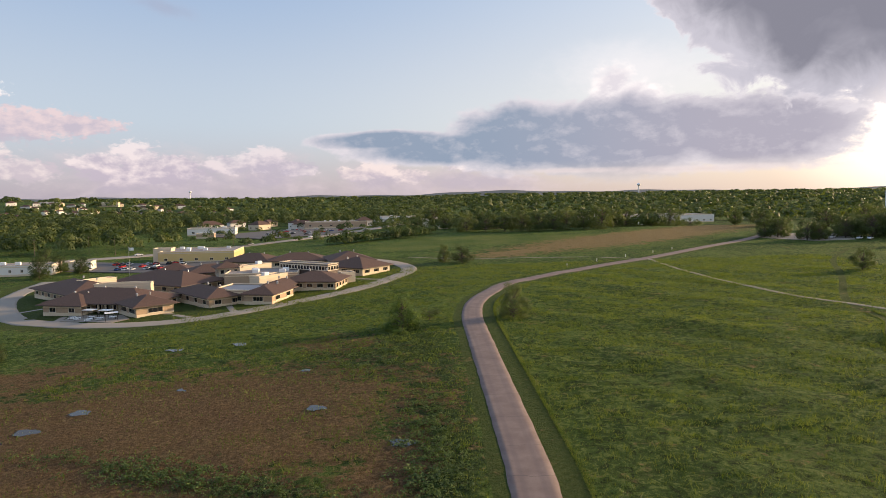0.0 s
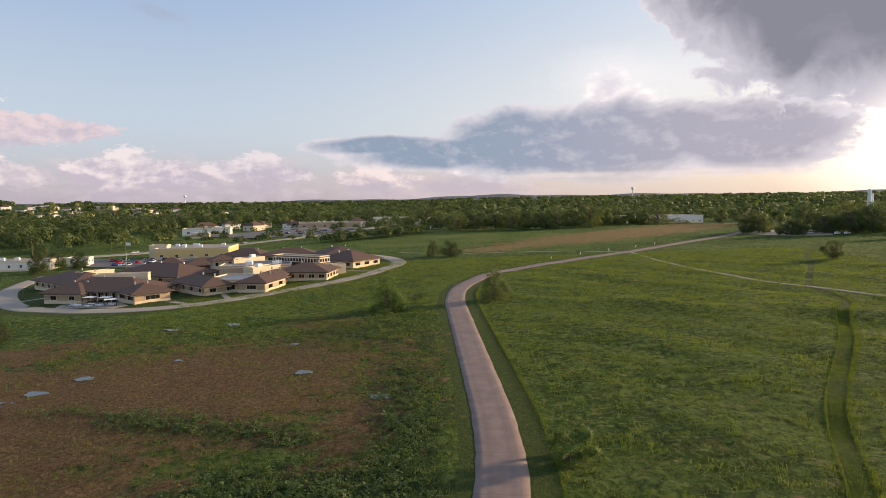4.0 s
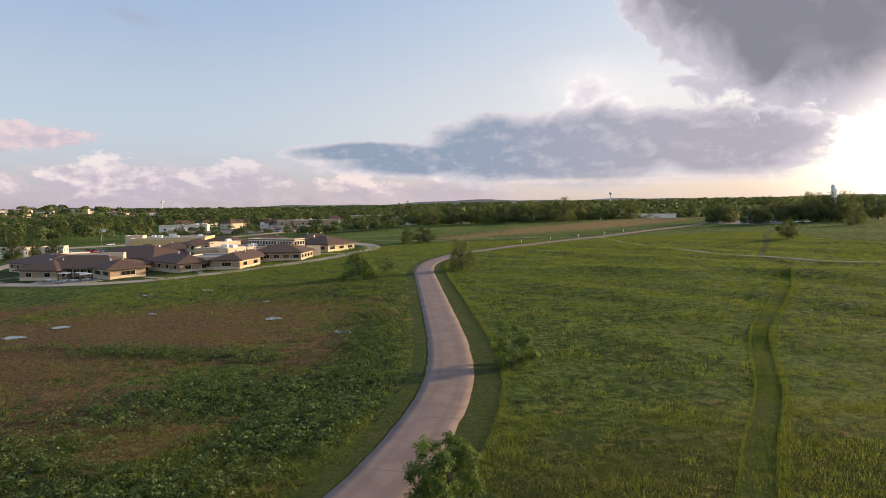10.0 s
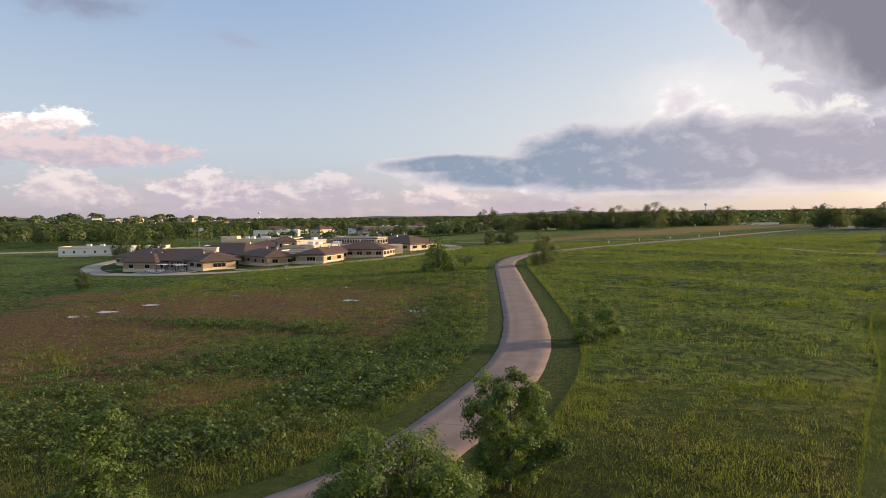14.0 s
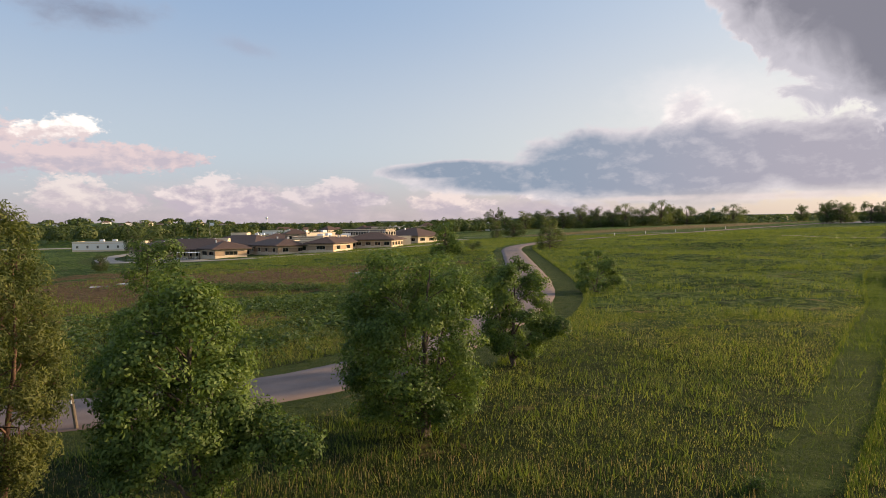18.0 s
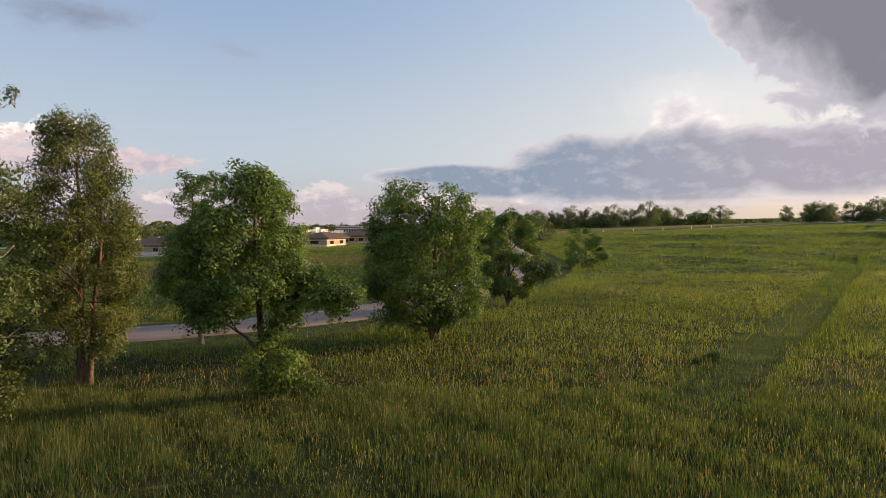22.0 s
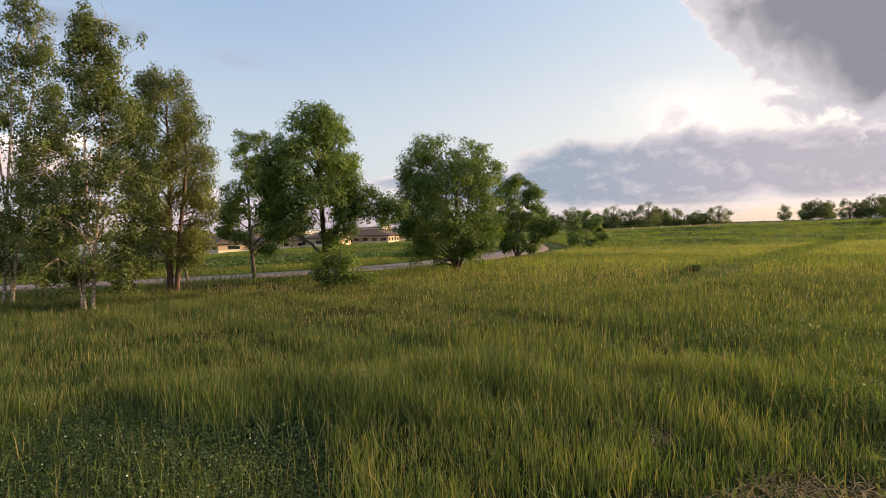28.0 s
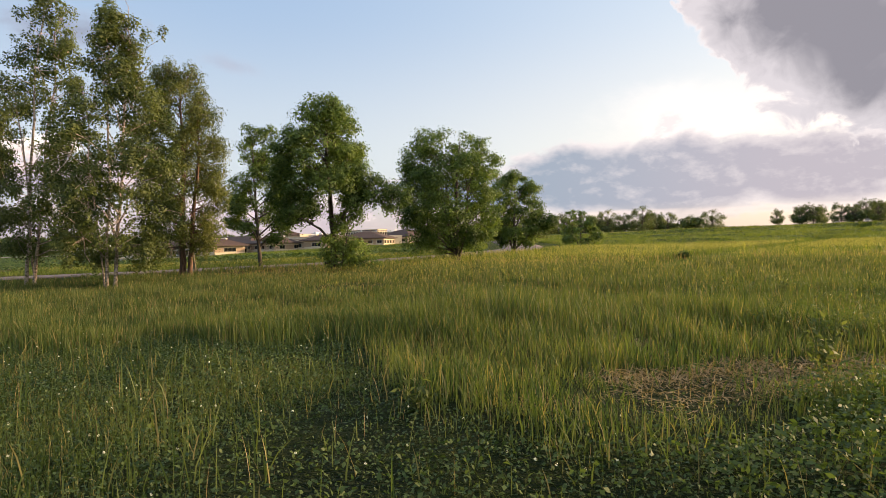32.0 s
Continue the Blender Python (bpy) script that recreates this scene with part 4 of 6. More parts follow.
# ---- trees further off: shared meshes in a few forms ----
def mid_form(seed, profile, lobes, leaf, mat, slim=0.7, count=1500, base=0.12):
    """Trunk and crown meshes of a tree one metre high and one metre wide."""
    rng = np.random.default_rng(seed)
    lob = []
    for l in auto_lobes(rng, base, 1.0, 0.5, lobes, profile, 0.8):
        lob.append(l)
    p, n, cl = crown(rng, lob, count, leaf, 0.0, 0.21)
    tubes = [(np.array([(0, 0, 0), (0.01, 0, 0.3), (0, 0.01, 0.8)]), np.array([0.035, 0.025, 0.008]))]
    for lb in lob:
        a = np.array((0, 0, max(0.1, lb[2] * 0.6)))
        tubes.append((np.array([a, (a + np.array(lb[:3])) / 2, lb[:3]]), np.array([0.015, 0.01, 0.005])))
    return tubes_mesh("trunk", tubes, M["bark"], 5), leaves_mesh("crown", p, n, leaf * rng.uniform(0.6, 1.4, count), mat, rng, slim)


FORMS = {
    "round": mid_form(51, [0.8, 0.95, 1.0, 0.95, 0.85, 0.6], 34, 0.036, M["leaf_far"], 0.7, 5600, 0.04),
    "light": mid_form(52, [0.75, 0.9, 1.0, 0.95, 0.8, 0.55], 32, 0.036, M["leaf_far_light"], 0.7, 5400, 0.04),
    "tall": mid_form(53, [0.6, 0.8, 1.0, 1.0, 0.85, 0.55], 32, 0.036, M["leaf_far"], 0.7, 5200, 0.12),
    "cone": mid_form(54, [1.0, 0.95, 0.85, 0.7, 0.5, 0.25], 34, 0.04, M["leaf_oak"], 0.7, 6000, 0.02),
    "open": mid_form(55, [0.4, 0.8, 1.0, 1.0, 0.8], 18, 0.042, M["leaf_far"], 0.7, 2600, 0.3),
}


def mid_tree(x, y, h, w, form, label, name="tree", category="tree", group="", turn=0.0):
    ob = thing(name, x, y, gz(x, y) - 0.1, label, category, group, turn)
    ob.scale = (w, w, h)
    t, c = FORMS[form]
    piece("trunk", t, ob)
    piece("crown", c, ob)
    return ob


mid_tree(9.3, 181, 8.8, 7.4, "light", "olive-green spreading tree at the bend of the lane")
mid_tree(-17.6, 172, 9.0, 7.8, "cone", "dark green bushy tree in wet meadow")
mid_tree(-11.5, 181, 3.2, 4.2, "open", "low brownish shrub beside a dark tree", "shrub", "shrub")
mid_tree(-0.6, 303, 8.2, 9.0, "round", "round dark green tree in the meadow")
mid_tree(-8.6, 308, 8.4, 5.8, "light", "light green narrow tree beside a round one")
mid_tree(-101.5, 155, 4.8, 4.0, "round", "small dark round shrub at the meadow edge", "shrub", "shrub")
mid_tree(135, 242, 8.6, 6.6, "tall", "lone upright tree beside the mown path")
r5 = np.random.default_rng(5)
LOT_TREES = [(170, 380, 9, 9), (176, 377, 10, 9), (182, 385, 8, 8), (190, 396, 9, 8), (181, 357, 9, 9), (186, 355, 8, 9), (190, 360, 7, 7), (204, 362, 10, 10), (210, 367, 9, 10), (216, 359, 12, 11),
             (223, 369, 11, 12), (228, 358, 13, 13), (213, 377, 9, 9), (232, 373, 12, 12), (238, 360, 13, 12), (205, 494, 10, 9), (212, 470, 11, 12), (228, 420, 12, 12), (236, 395, 13, 13), (246, 402, 11, 10),
             (262, 380, 12, 11), (250, 352, 11, 11), (214, 318, 8, 8), (270, 430, 13, 12), (284, 470, 11, 11), (300, 455, 9, 7)]
for k, (tx, ty, th, tw) in enumerate(LOT_TREES):
    mid_tree(tx, ty, th * 1.3, tw * 1.1, ("round", "tall", "light", "round")[k % 4], "full green park tree beside the car park", "tree", "tree", "trees by the car park", r5.uniform(0, 360))
EDGE = [(-20, 605, 17, 15, "tall"), (-9, 560, 10, 12, "round"), (-30, 520, 9, 13, "round"), (8, 515, 11, 14, "light"), (22, 505, 12, 13, "round"), (36, 500, 11, 12, "tall"), (48, 495, 13, 14, "light"),
        (60, 492, 12, 12, "round"), (72, 496, 10, 11, "round"), (82, 498, 13, 13, "light"), (95, 500, 11, 12, "round"), (108, 497, 14, 14, "light"), (122, 520, 12, 12, "round"), (137, 540, 12, 13, "light"),
        (141, 655, 15, 16, "tall"), (152, 640, 12, 12, "tall"), (160, 545, 11, 13, "round"), (170, 530, 12, 14, "light"), (172, 650, 12, 10, "open"), (188, 640, 11, 15, "round"), (205, 620, 9, 14, "round"),
        (228, 640, 9, 14, "light"), (120, 640, 12, 13, "round"), (100, 600, 13, 14, "light"), (75, 585, 13, 15, "round"), (50, 580, 12, 13, "tall"), (20, 575, 13, 14, "round")]
for k, (tx, ty, th, tw, fm) in enumerate(EDGE):
    mid_tree(tx, ty, th * 1.35, tw * 1.25, fm, "green tree at the wood's edge", "tree", "tree", "trees at the wood's edge", r5.uniform(0, 360))
for tx, ty, th in ((-186, 300, 11), (-190, 322, 9), (-178, 318, 9), (-205, 335, 12), (-152, 268, 4)):
    mid_tree(tx, ty, th, th * 0.85, "round", "green tree beside the white building", "tree", "tree", "trees by the white building", r5.uniform(0, 360))


for tx, ty, th, tw in ((327, 540, 23, 12), (336, 552, 20, 10), (362, 541, 21, 9), (316, 560, 18, 10)):
    mid_tree(tx, ty, th, tw, "open", "tall thin-crowned tree beside the silos", "tree", "tree", "trees by the silos", r5.uniform(0, 360))


# ---- woods: uncounted far trees ----
def woods(name, pts, mat, label, quads=34, seed=3, big=1.0, small=0.13):
    rng = np.random.default_rng(seed)
    pts = np.array(pts)
    k = len(pts)
    h, w = pts[:, 2], pts[:, 3]
    own = np.repeat(np.arange(k), quads)
    d = unit(rng.normal(size=(k * quads, 3)))
    d[:, 2] = np.abs(d[:, 2]) * 1.1 - 0.25
    shape = 1 + 0.25 * np.sin(d[:, 0] * 5 + own) * np.cos(d[:, 1] * 4 + own * 1.7)
    base = ground_z(pts[:, 0], pts[:, 1])
    c = np.column_stack([pts[own, 0] + d[:, 0] * w[own] * 0.5 * shape, pts[own, 1] + d[:, 1] * w[own] * 0.5 * shape, base[own] + h[own] * (0.48 + 0.5 * d[:, 2] * shape)])
    n = unit(d + rng.normal(size=d.shape) * 0.28 + np.array([0, 0, 0.2]))
    me = leaves_mesh(name, c, n, w[own] * rng.uniform(small, 2.1 * small, len(own)) * big, mat, rng, 0.85)
    return tagged(new(name, me), label, "woods", "", "stuff")


def scatter_woods():
    rng = np.random.default_rng(11)
    near_l, mid_m, far_a, far_b = [], [], [], []
    while len(near_l) < 900:
        x, y = rng.uniform(-620, -60), rng.uniform(395, 1000)
        if y < 470 - 0.55 * (x + 200) * 0.5 and x > -195:
            continue
        if x > -265 and y < 700 and y > 480 + 0.0 * x or x > -190 and y < 700:
            continue
        if math.atan2(-x, y) > radians(50):
            continue
        near_l.append((x, y, rng.uniform(9, 15), rng.uniform(8, 14)))
    while len(mid_m) < 360:
        x, y = rng.uniform(-60, 330), rng.uniform(515, 1000)
        if y < 560 and not 0 < x < 180:
            continue
        if y < 650 and x > 200:
            continue
        if 195 < x < 330 and y < 900 or 150 < x < 330 and 660 < y < 880:
            continue
        mid_m.append((x, y, rng.uniform(8, 13), rng.uniform(9, 15)))
    while len(far_a) < 2600:
        r, a = 900 * math.exp(rng.uniform(0, 1.62)), rng.uniform(-48, 48)
        x, y = r * math.sin(radians(a)), r * math.cos(radians(a))
        if rng.uniform() < (0.72 if -40 < a < -18 and r < 2100 else 0.18):
            continue
        s = 1 + (r - 900) / 2600
        (far_a if rng.uniform() < 0.7 else far_b).append((x, y, rng.uniform(9, 14) * (0.8 + 0.2 * s), rng.uniform(12, 19) * s))
    woods("woods_west_light", near_l[::3], M["leaf_far_light"], "lighter trees in the woods beyond the buildings", 210, 13, 1.0, 0.09)
    woods("woods_west", [q for k, q in enumerate(near_l) if k % 3], M["leaf_far"], "dense green woods beyond the buildings", 210, 3, 1.0, 0.09)
    woods("woods_middle_light", mid_m[::2], M["leaf_far_light"], "lighter trees in the belt behind the meadow", 260, 14, 1.0, 0.08)
    woods("woods_middle", mid_m[1::2], M["leaf_far"], "belt of green trees behind the meadow", 260, 4, 1.0, 0.08)
    woods("woods_far", far_a, M["leaf_far"], "far wooded plain to the horizon", 34, 5, 1.7)
    woods("woods_far_light", far_b, M["leaf_far_light"], "lighter trees in the far plain", 34, 6, 1.7)
    street = []
    while len(street) < 150:
        x, y = rng.uniform(-330, -20), rng.uniform(455, 760)
        if x < -200 and y < 560 or -175 < x < -100 and 540 < y < 642:
            continue
        street.append((x, y, rng.uniform(4, 10), rng.uniform(4, 9)))
    woods("street_trees", street, M["leaf_far"], "scattered small trees round the shops", 200, 18, 1.0, 0.09)
    hedge = []
    for s in np.linspace(0, 1, 60):
        hedge.append((-80 + 62 * s + rng.normal(0, 2), 432 + 74 * s + rng.normal(0, 3), rng.uniform(4, 7), rng.uniform(6, 9)))
    woods("hedgerow", hedge, M["leaf_far"], "dark green hedgerow along the far field", 60, 8)


scatter_woods()


# ---- buildings ----
def hip_roof(w, d, z, pitch, over, thick=0.22):
    """A hipped roof over a w by d plan, with eaves."""
    a, b = w / 2 + over, d / 2 + over
    rise = min(a, b) * math.tan(radians(pitch))
    ra, rb = max(0.0, a - b), max(0.0, b - a)
    bm = bmesh.new()
    lo = [bm.verts.new((sx * a, sy * b, z)) for sx, sy in ((-1, -1), (1, -1), (1, 1), (-1, 1))]
    up = [bm.verts.new((v.co.x, v.co.y, z + thick)) for v in lo]
    for i in range(4):
        bm.faces.new((lo[i], lo[(i + 1) % 4], up[(i + 1) % 4], up[i]))
    bm.faces.new(lo[::-1])
    if ra >= rb:
        p, q = bm.verts.new((-ra, 0, z + thick + rise)), bm.verts.new((ra + 0.01, 0, z + thick + rise))
        bm.faces.new((up[0], up[1], q, p))
        bm.faces.new((up[1], up[2], q))
        bm.faces.new((up[2], up[3], p, q))
        bm.faces.new((up[3], up[0], p))
    else:
        p, q = bm.verts.new((0, -rb, z + thick + rise)), bm.verts.new((0, rb, z + thick + rise))
        bm.faces.new((up[0], up[1], p))
        bm.faces.new((up[1], up[2], q, p))
        bm.faces.new((up[2], up[3], q))
        bm.faces.new((up[3], up[0], p, q))
    return bm


WINDOW_SETS = {}


def window_parts(parent, w, h, m, panes=2):
    """A window: frame, sill, panes; meshes shared by size."""
    key = (round(w, 2), round(h, 2), panes)
    if key not in WINDOW_SETS:
        def mesh(bm, mat):
            me = bpy.data.meshes.new("window_piece")
            bm.to_mesh(me)
            bm.free()
            me.materials.append(mat)
            return me
        bm = bmesh.new()
        t = 0.12
        for bx, bz, sx, sz in ((-w / 2, 0, t, h), (w / 2, 0, t, h), (0, 0, w, t), (0, h - t, w, t)):
            sub = box_bm(sx, 0.14, sz, bx, 0, bz)
            me = bpy.data.meshes.new("tmp")
            sub.to_mesh(me)
            sub.free()
            bm.from_mesh(me)
            bpy.data.meshes.remove(me)
        frame_me = mesh(bm, M["trim"])
        sill = mesh(box_bm(w + 0.3, 0.25, 0.1, 0, -0.05, -0.1), M["band"])
        pane = mesh(box_bm(w / panes - 0.1, 0.05, h - 0.2, 0, 0.02, 0.1), M["glass"])
        WINDOW_SETS[key] = (frame_me, sill, pane)
    fr, sill, pane = WINDOW_SETS[key]
    win = piece("window", fr, parent, "", m)
    piece("window_sill", sill, win)
    for i in range(panes):
        piece("pane", pane, win, "dark glass", pose((i - (panes - 1) / 2) * w / panes, 0, 0))
    return win


def walls(ob, w, d, h, mats, gaps=5.0, win=(2.1, 1.5), z0=0.85, sides=(0, 1, 2, 3), thick=0.35, back=0.0, panes=2):
    """Four walls, each a part with a stone plinth, a band under the eaves and its windows; back sets the front wall in."""
    for s in range(4):
        length, depth = (w, d - back) if s % 2 == 0 else (d - back, w)
        m = pose(0, back / 2, 0) @ pose(0, 0, 0, 0, 0, 90 * s) @ pose(0, -depth / 2, 0)
        inner = length - (0 if s % 2 == 0 else 2 * thick)
        wall = part("wall", box_bm(inner, thick, h + 1.0, 0, thick / 2, -1.0), mats[0], ob, "", m)
        part("plinth", box_bm(inner, 0.08, 0.75 + 1.0, 0, -0.04, -1.0), mats[1], wall)
        part("stone_band", box_bm(inner, 0.06, 0.35, 0, -0.03, h - 0.75), mats[1], wall)
        if s in sides and gaps:
            k = max(1, int(length / gaps))
            for i in range(k):
                window_parts(ob, win[0], win[1], m @ pose((i - (k - 1) / 2) * length / k, -0.03, z0), panes)


def pavilion(x, y, w, d, turn, label, h=2.9, pitch=18, mats=None, gaps=5.0, sides=(0, 1, 2, 3), over=1.35, lift=0.0, back=0.0, win=(2.1, 1.5), z0=0.85, panes=2, vents=2):
    ob = thing("pavilion", x, y, gz(x, y) + 0.05 + lift, label, "building", "care home pavilions", turn)
    walls(ob, w, d, h, mats or (M["brick"], M["band"]), gaps, win, z0, sides, back=back, panes=panes)
    roof = part("roof", hip_roof(w, d, h, pitch, over), M["roof"], ob, "brown shingle hip roof")
    part("fascia", box_bm(w + 2 * over + 0.06, d + 2 * over + 0.06, 0.2, 0, 0, h - 0.02), M["fascia"], roof)
    for i in range(vents):
        part("roof_vent", box_bm(0.5, 0.5, 0.9, (i - 0.5) * w * 0.35, d * 0.16, h + 0.7 + 0.12 * min(w, d), 0.06), M["steel"], roof)
    if back:
        k = int(w / 2.4)
        for i in range(k):
            part("column", box_bm(0.42, 0.42, h, (i - (k - 1) / 2) * 2.4, -d / 2 + 0.1, 0.0, 0.04), M["cream"], ob, "square cream porch column")
    return ob


def block(x, y, w, d, turn, h, label, mat, gaps=0.0, name="building_block", win=(1.6, 1.3), z0=1.0, roof=None, base=0.0, extras=0):
    """A flat-roofed block with parapet and roof gear."""
    ob = thing(name, x, y, gz(x, y) + 0.05 + base, label, "building", "", turn)
    walls(ob, w, d, h, (mat, M["band"] if mat is not M["yellow"] else M["cream"]), gaps, win, z0)
    part("roof", box_bm(w - 0.5, d - 0.5, 0.25, 0, 0, h - 0.35), roof or M["flat_roof"], ob)
    for s in range(4):
        length, depth = (w, d) if s % 2 == 0 else (d, w)
        part("parapet", box_bm(length + (0.5 if s % 2 == 0 else -0.1), 0.45, 0.3, 0, 0.2, h), M["band"], ob, "", pose(0, 0, 0, 0, 0, 90 * s) @ pose(0, -depth / 2, 0))
    rng = np.random.default_rng(int(abs(x) * 10))
    for i in range(extras):
        part("roof_unit", box_bm(2.2, 1.6, 1.3, rng.uniform(-w, w) * 0.35, rng.uniform(-d, d) * 0.3, h - 0.1, 0.08), M["white_paint"], ob)
    return ob


pavilion(-136, 246, 31, 19, -38, "brown-roofed tan brick pavilion at the curve of the loop road", pitch=16)
pavilion(-119, 214.5, 13, 12, -11, "brown-roofed brick wing facing the meadow", pitch=19)
pavilion(-109.5, 218, 31, 17, -11, "long brown-roofed pavilion with deep columned porch", gaps=2.4, back=3.2, win=(1.9, 2.2), z0=0.3, pitch=19)
pavilion(-94.8, 207.9, 10.5, 12, 47, "brown-roofed brick wing with triple cream window bay", pitch=19, gaps=6.0, win=(4.2, 1.6), panes=3)
block(-113, 231, 17, 4, 12, 6.0, "cream flat-roofed parapet block behind a brown roof", M["cream"])
block(-132, 249, 12, 4, 60, 5.6, "cream flat-roofed parapet block over the rear wing", M["cream"])
pavilion(-82.4, 223.3, 24, 11, -44.5, "long brown-roofed brick wing beside a lawn", pitch=17)
pavilion(-62.9, 222.2, 9, 16, -9, "brown-roofed brick wing with windowed end bay", pitch=19, gaps=5.5, win=(3.2, 1.6), panes=3)
block(-72, 225, 15, 15, -9, 3.9, "low link building with grey-blue flat roof", M["brick"], 3.2, "link_building", (2.4, 1.6), 0.8, roof=M["slate"])
pavilion(-53, 246, 18, 15, -6, "low brown-roofed brick pavilion with row of windows", gaps=3.6, pitch=17)
pavilion(-63, 236, 8, 14, -8, "narrow brown-roofed link between two wings", h=2.9, pitch=17, gaps=3.0)
block(-44.3, 257.5, 5, 6, 25, 3.4, "small cream flat-roofed end box", M["cream"])
pavilion(-43.5, 283, 17, 19, 57, "brown-roofed pavilion with cream window wall", pitch=19, mats=(M["cream"], M["band"]), gaps=5.5, win=(3.0, 1.6), panes=3)
pavilion(-52, 312, 18, 22, 20, "brown-roofed pavilion with cream end wall", mats=(M["cream"], M["band"]))
pavilion(-110, 258, 34, 20, -25, "brown-roofed pavilion near the entrance court", pitch=18)
pavilion(-124, 296, 12, 10, 10, "brown-roofed entrance canopy beside the car park", gaps=0, pitch=22, vents=0)
pavilion(-98, 322, 22, 16, -12, "dark brown-roofed pavilion at the rear", pitch=20)
pavilion(-76, 318, 24, 16, 8, "brown-roofed rear pavilion with cream walls", mats=(M["cream"], M["band"]), pitch=18)
block(-83.5, 271.5, 15, 5, 55, 6.1, "tall cream flat-roofed wall block", M["cream"], extras=1)
block(-70, 247, 13, 5, 58, 4.9, "cream flat-roofed block in the middle of the complex", M["cream"], extras=1)
block(-76, 262, 26, 18, 10, 4.6, "flat-roofed service block with roof units", M["brick"], extras=5)
block(-60, 266, 24, 6, -30, 6.6, "dark clerestory block with row of windows", M["fascia"], 1.5, "clerestory_block", (1.2, 1.7), 4.4)
pavilion(-91.5, 266.5, 7.5, 7, 30, "taller cream tower room with brown hip roof", h=6.2, pitch=22, mats=(M["cream"], M["band"]), gaps=2.3, win=(1.3, 1.6), z0=4.0, panes=1, vents=0)
pavilion(-102, 277, 18, 14, 30, "brown-roofed hall beside the tower room", h=3.8, pitch=18)
block(-140, 368, 38, 30, 8, 5.4, "large yellow flat-roofed hall with cream parapet", M["yellow"], 7.0, "yellow_hall", extras=7)
block(-158.5, 362, 9, 8, 8, 7.4, "square cream entrance tower of the yellow hall", M["cream"], 0, "entrance_tower")
block(-207, 316, 34, 14, 14, 4.6, "white flat-roofed building with small dark windows", M["white_wall"], 4.5, "white_building", (1.0, 1.4), 1.5, extras=2)
block(-186, 333, 10, 9, 14, 4.0, "small white annexe beside a tree", M["white_wall"], 4.0, "white_building", (1.0, 1.4), 1.5)


def picnic_table(x, y, turn):
    ob = thing("picnic_table", x, y, gz(x, y) + 0.1, "white picnic table with two benches on the patio", "table", "patio tables", turn)
    part("tabletop", box_bm(1.9, 0.85, 0.06, 0, 0, 0.72, 0.02), M["white_paint"], ob)
    for s in (-1, 1):
        part("bench", box_bm(1.9, 0.3, 0.05, 0, s * 0.72, 0.43, 0.02), M["white_paint"], ob)
        part("leg", box_bm(0.1, 1.5, 0.08, s * 0.65, 0, 0.38), M["dark_metal"], ob)
        part("post", box_bm(0.1, 0.1, 0.72, s * 0.65, 0, 0.0), M["dark_metal"], ob)


def shade_canopy(x, y, turn):
    ob = thing("shade_canopy", x, y, gz(x, y) + 0.1, "pale flat garden canopy on four posts", "canopy", "patio canopies", turn)
    part("cover", box_bm(3.4, 2.4, 0.12, 0, 0, 2.2, 0.05), M["white_paint"], ob)
    for sx in (-1, 1):
        for sy in (-1, 1):
            part("post", box_bm(0.1, 0.1, 2.2, sx * 1.5, sy * 1.0, 0), M["dark_metal"], ob)


for px, py, pt in ((-113, 201.5, 10), (-110.5, 199.6, 30), (-107, 200.5, -5), (-103.5, 198.4, 20), (-100.5, 199.8, 0), (-106, 197.3, 15)):
    picnic_table(px, py, pt)
for px, py, pt in ((-109, 203.5, -11), (-103.5, 202, -11), (-99.5, 197.2, 30)):
    shade_canopy(px, py, pt)


# ---- paved areas ----
def slab(name, pts, lift, mat, label, category):
    bm = bmesh.new()
    top = [bm.verts.new((x, y, gz(x, y) + lift)) for x, y in pts]
    bot = [bm.verts.new((v.co.x, v.co.y, v.co.z - 0.25)) for v in top]
    bm.faces.new(top)
    for i in range(len(pts)):
        j = (i + 1) % len(pts)
        bm.faces.new((top[i], bot[i], bot[j], top[j]))
    bmesh.ops.recalc_face_normals(bm, faces=bm.faces[:])
    me = bpy.data.meshes.new(name)
    bm.to_mesh(me)
    bm.free()
    me.materials.append(mat)
    return tagged(new(name, me), label, category, "", "structure")


# ---- meadow grass ----
def blades_mesh(name, x, y, height, width, mat, rng, lean=0.35, parts=2):
    """Grass blades: tapered strips that bend over; parts is the number of joints."""
    k = len(x)
    z = ground_z(x, y) - 0.03
    a = rng.uniform(0, 2 * np.pi, k)
    side = np.column_stack([np.cos(a), np.sin(a), np.zeros(k)])
    b = rng.uniform(0, 2 * np.pi, k)
    bend = np.column_stack([np.cos(b), np.sin(b), np.zeros(k)]) * (np.abs(rng.normal(0, lean, k)) * height)[:, None]
    base = np.column_stack([x, y, z])
    rows = []
    for j in range(parts):
        s = j / parts
        c = base + bend * s * s + np.column_stack([np.zeros((k, 2)), height * s])
        w = side * (width * (1 - 0.45 * s) / 2)[:, None]
        rows += [c - w, c + w]
    rows.append(base + bend + np.column_stack([np.zeros((k, 2)), height * (1 - 0.12 * lean)]))
    v = np.stack(rows, 1)
    m = 2 * parts + 1
    o = np.arange(k)[:, None] * m
    quads = [o + np.array([[2 * j, 2 * j + 1, 2 * j + 3, 2 * j + 2]]) for j in range(parts - 1)]
    tris = o + np.array([[2 * parts - 2, 2 * parts - 1, 2 * parts]])
    return mesh_of(name, v.reshape(-1, 3), ([np.vstack(quads)] if quads else []) + [tris], mat)


def wave(x, y, a, b, c):
    return np.sin(x * a + c) * np.cos(y * b + 1.7 * c) + 0.6 * np.sin((x + y) * (a + b) * 0.8 + 2.3 * c)


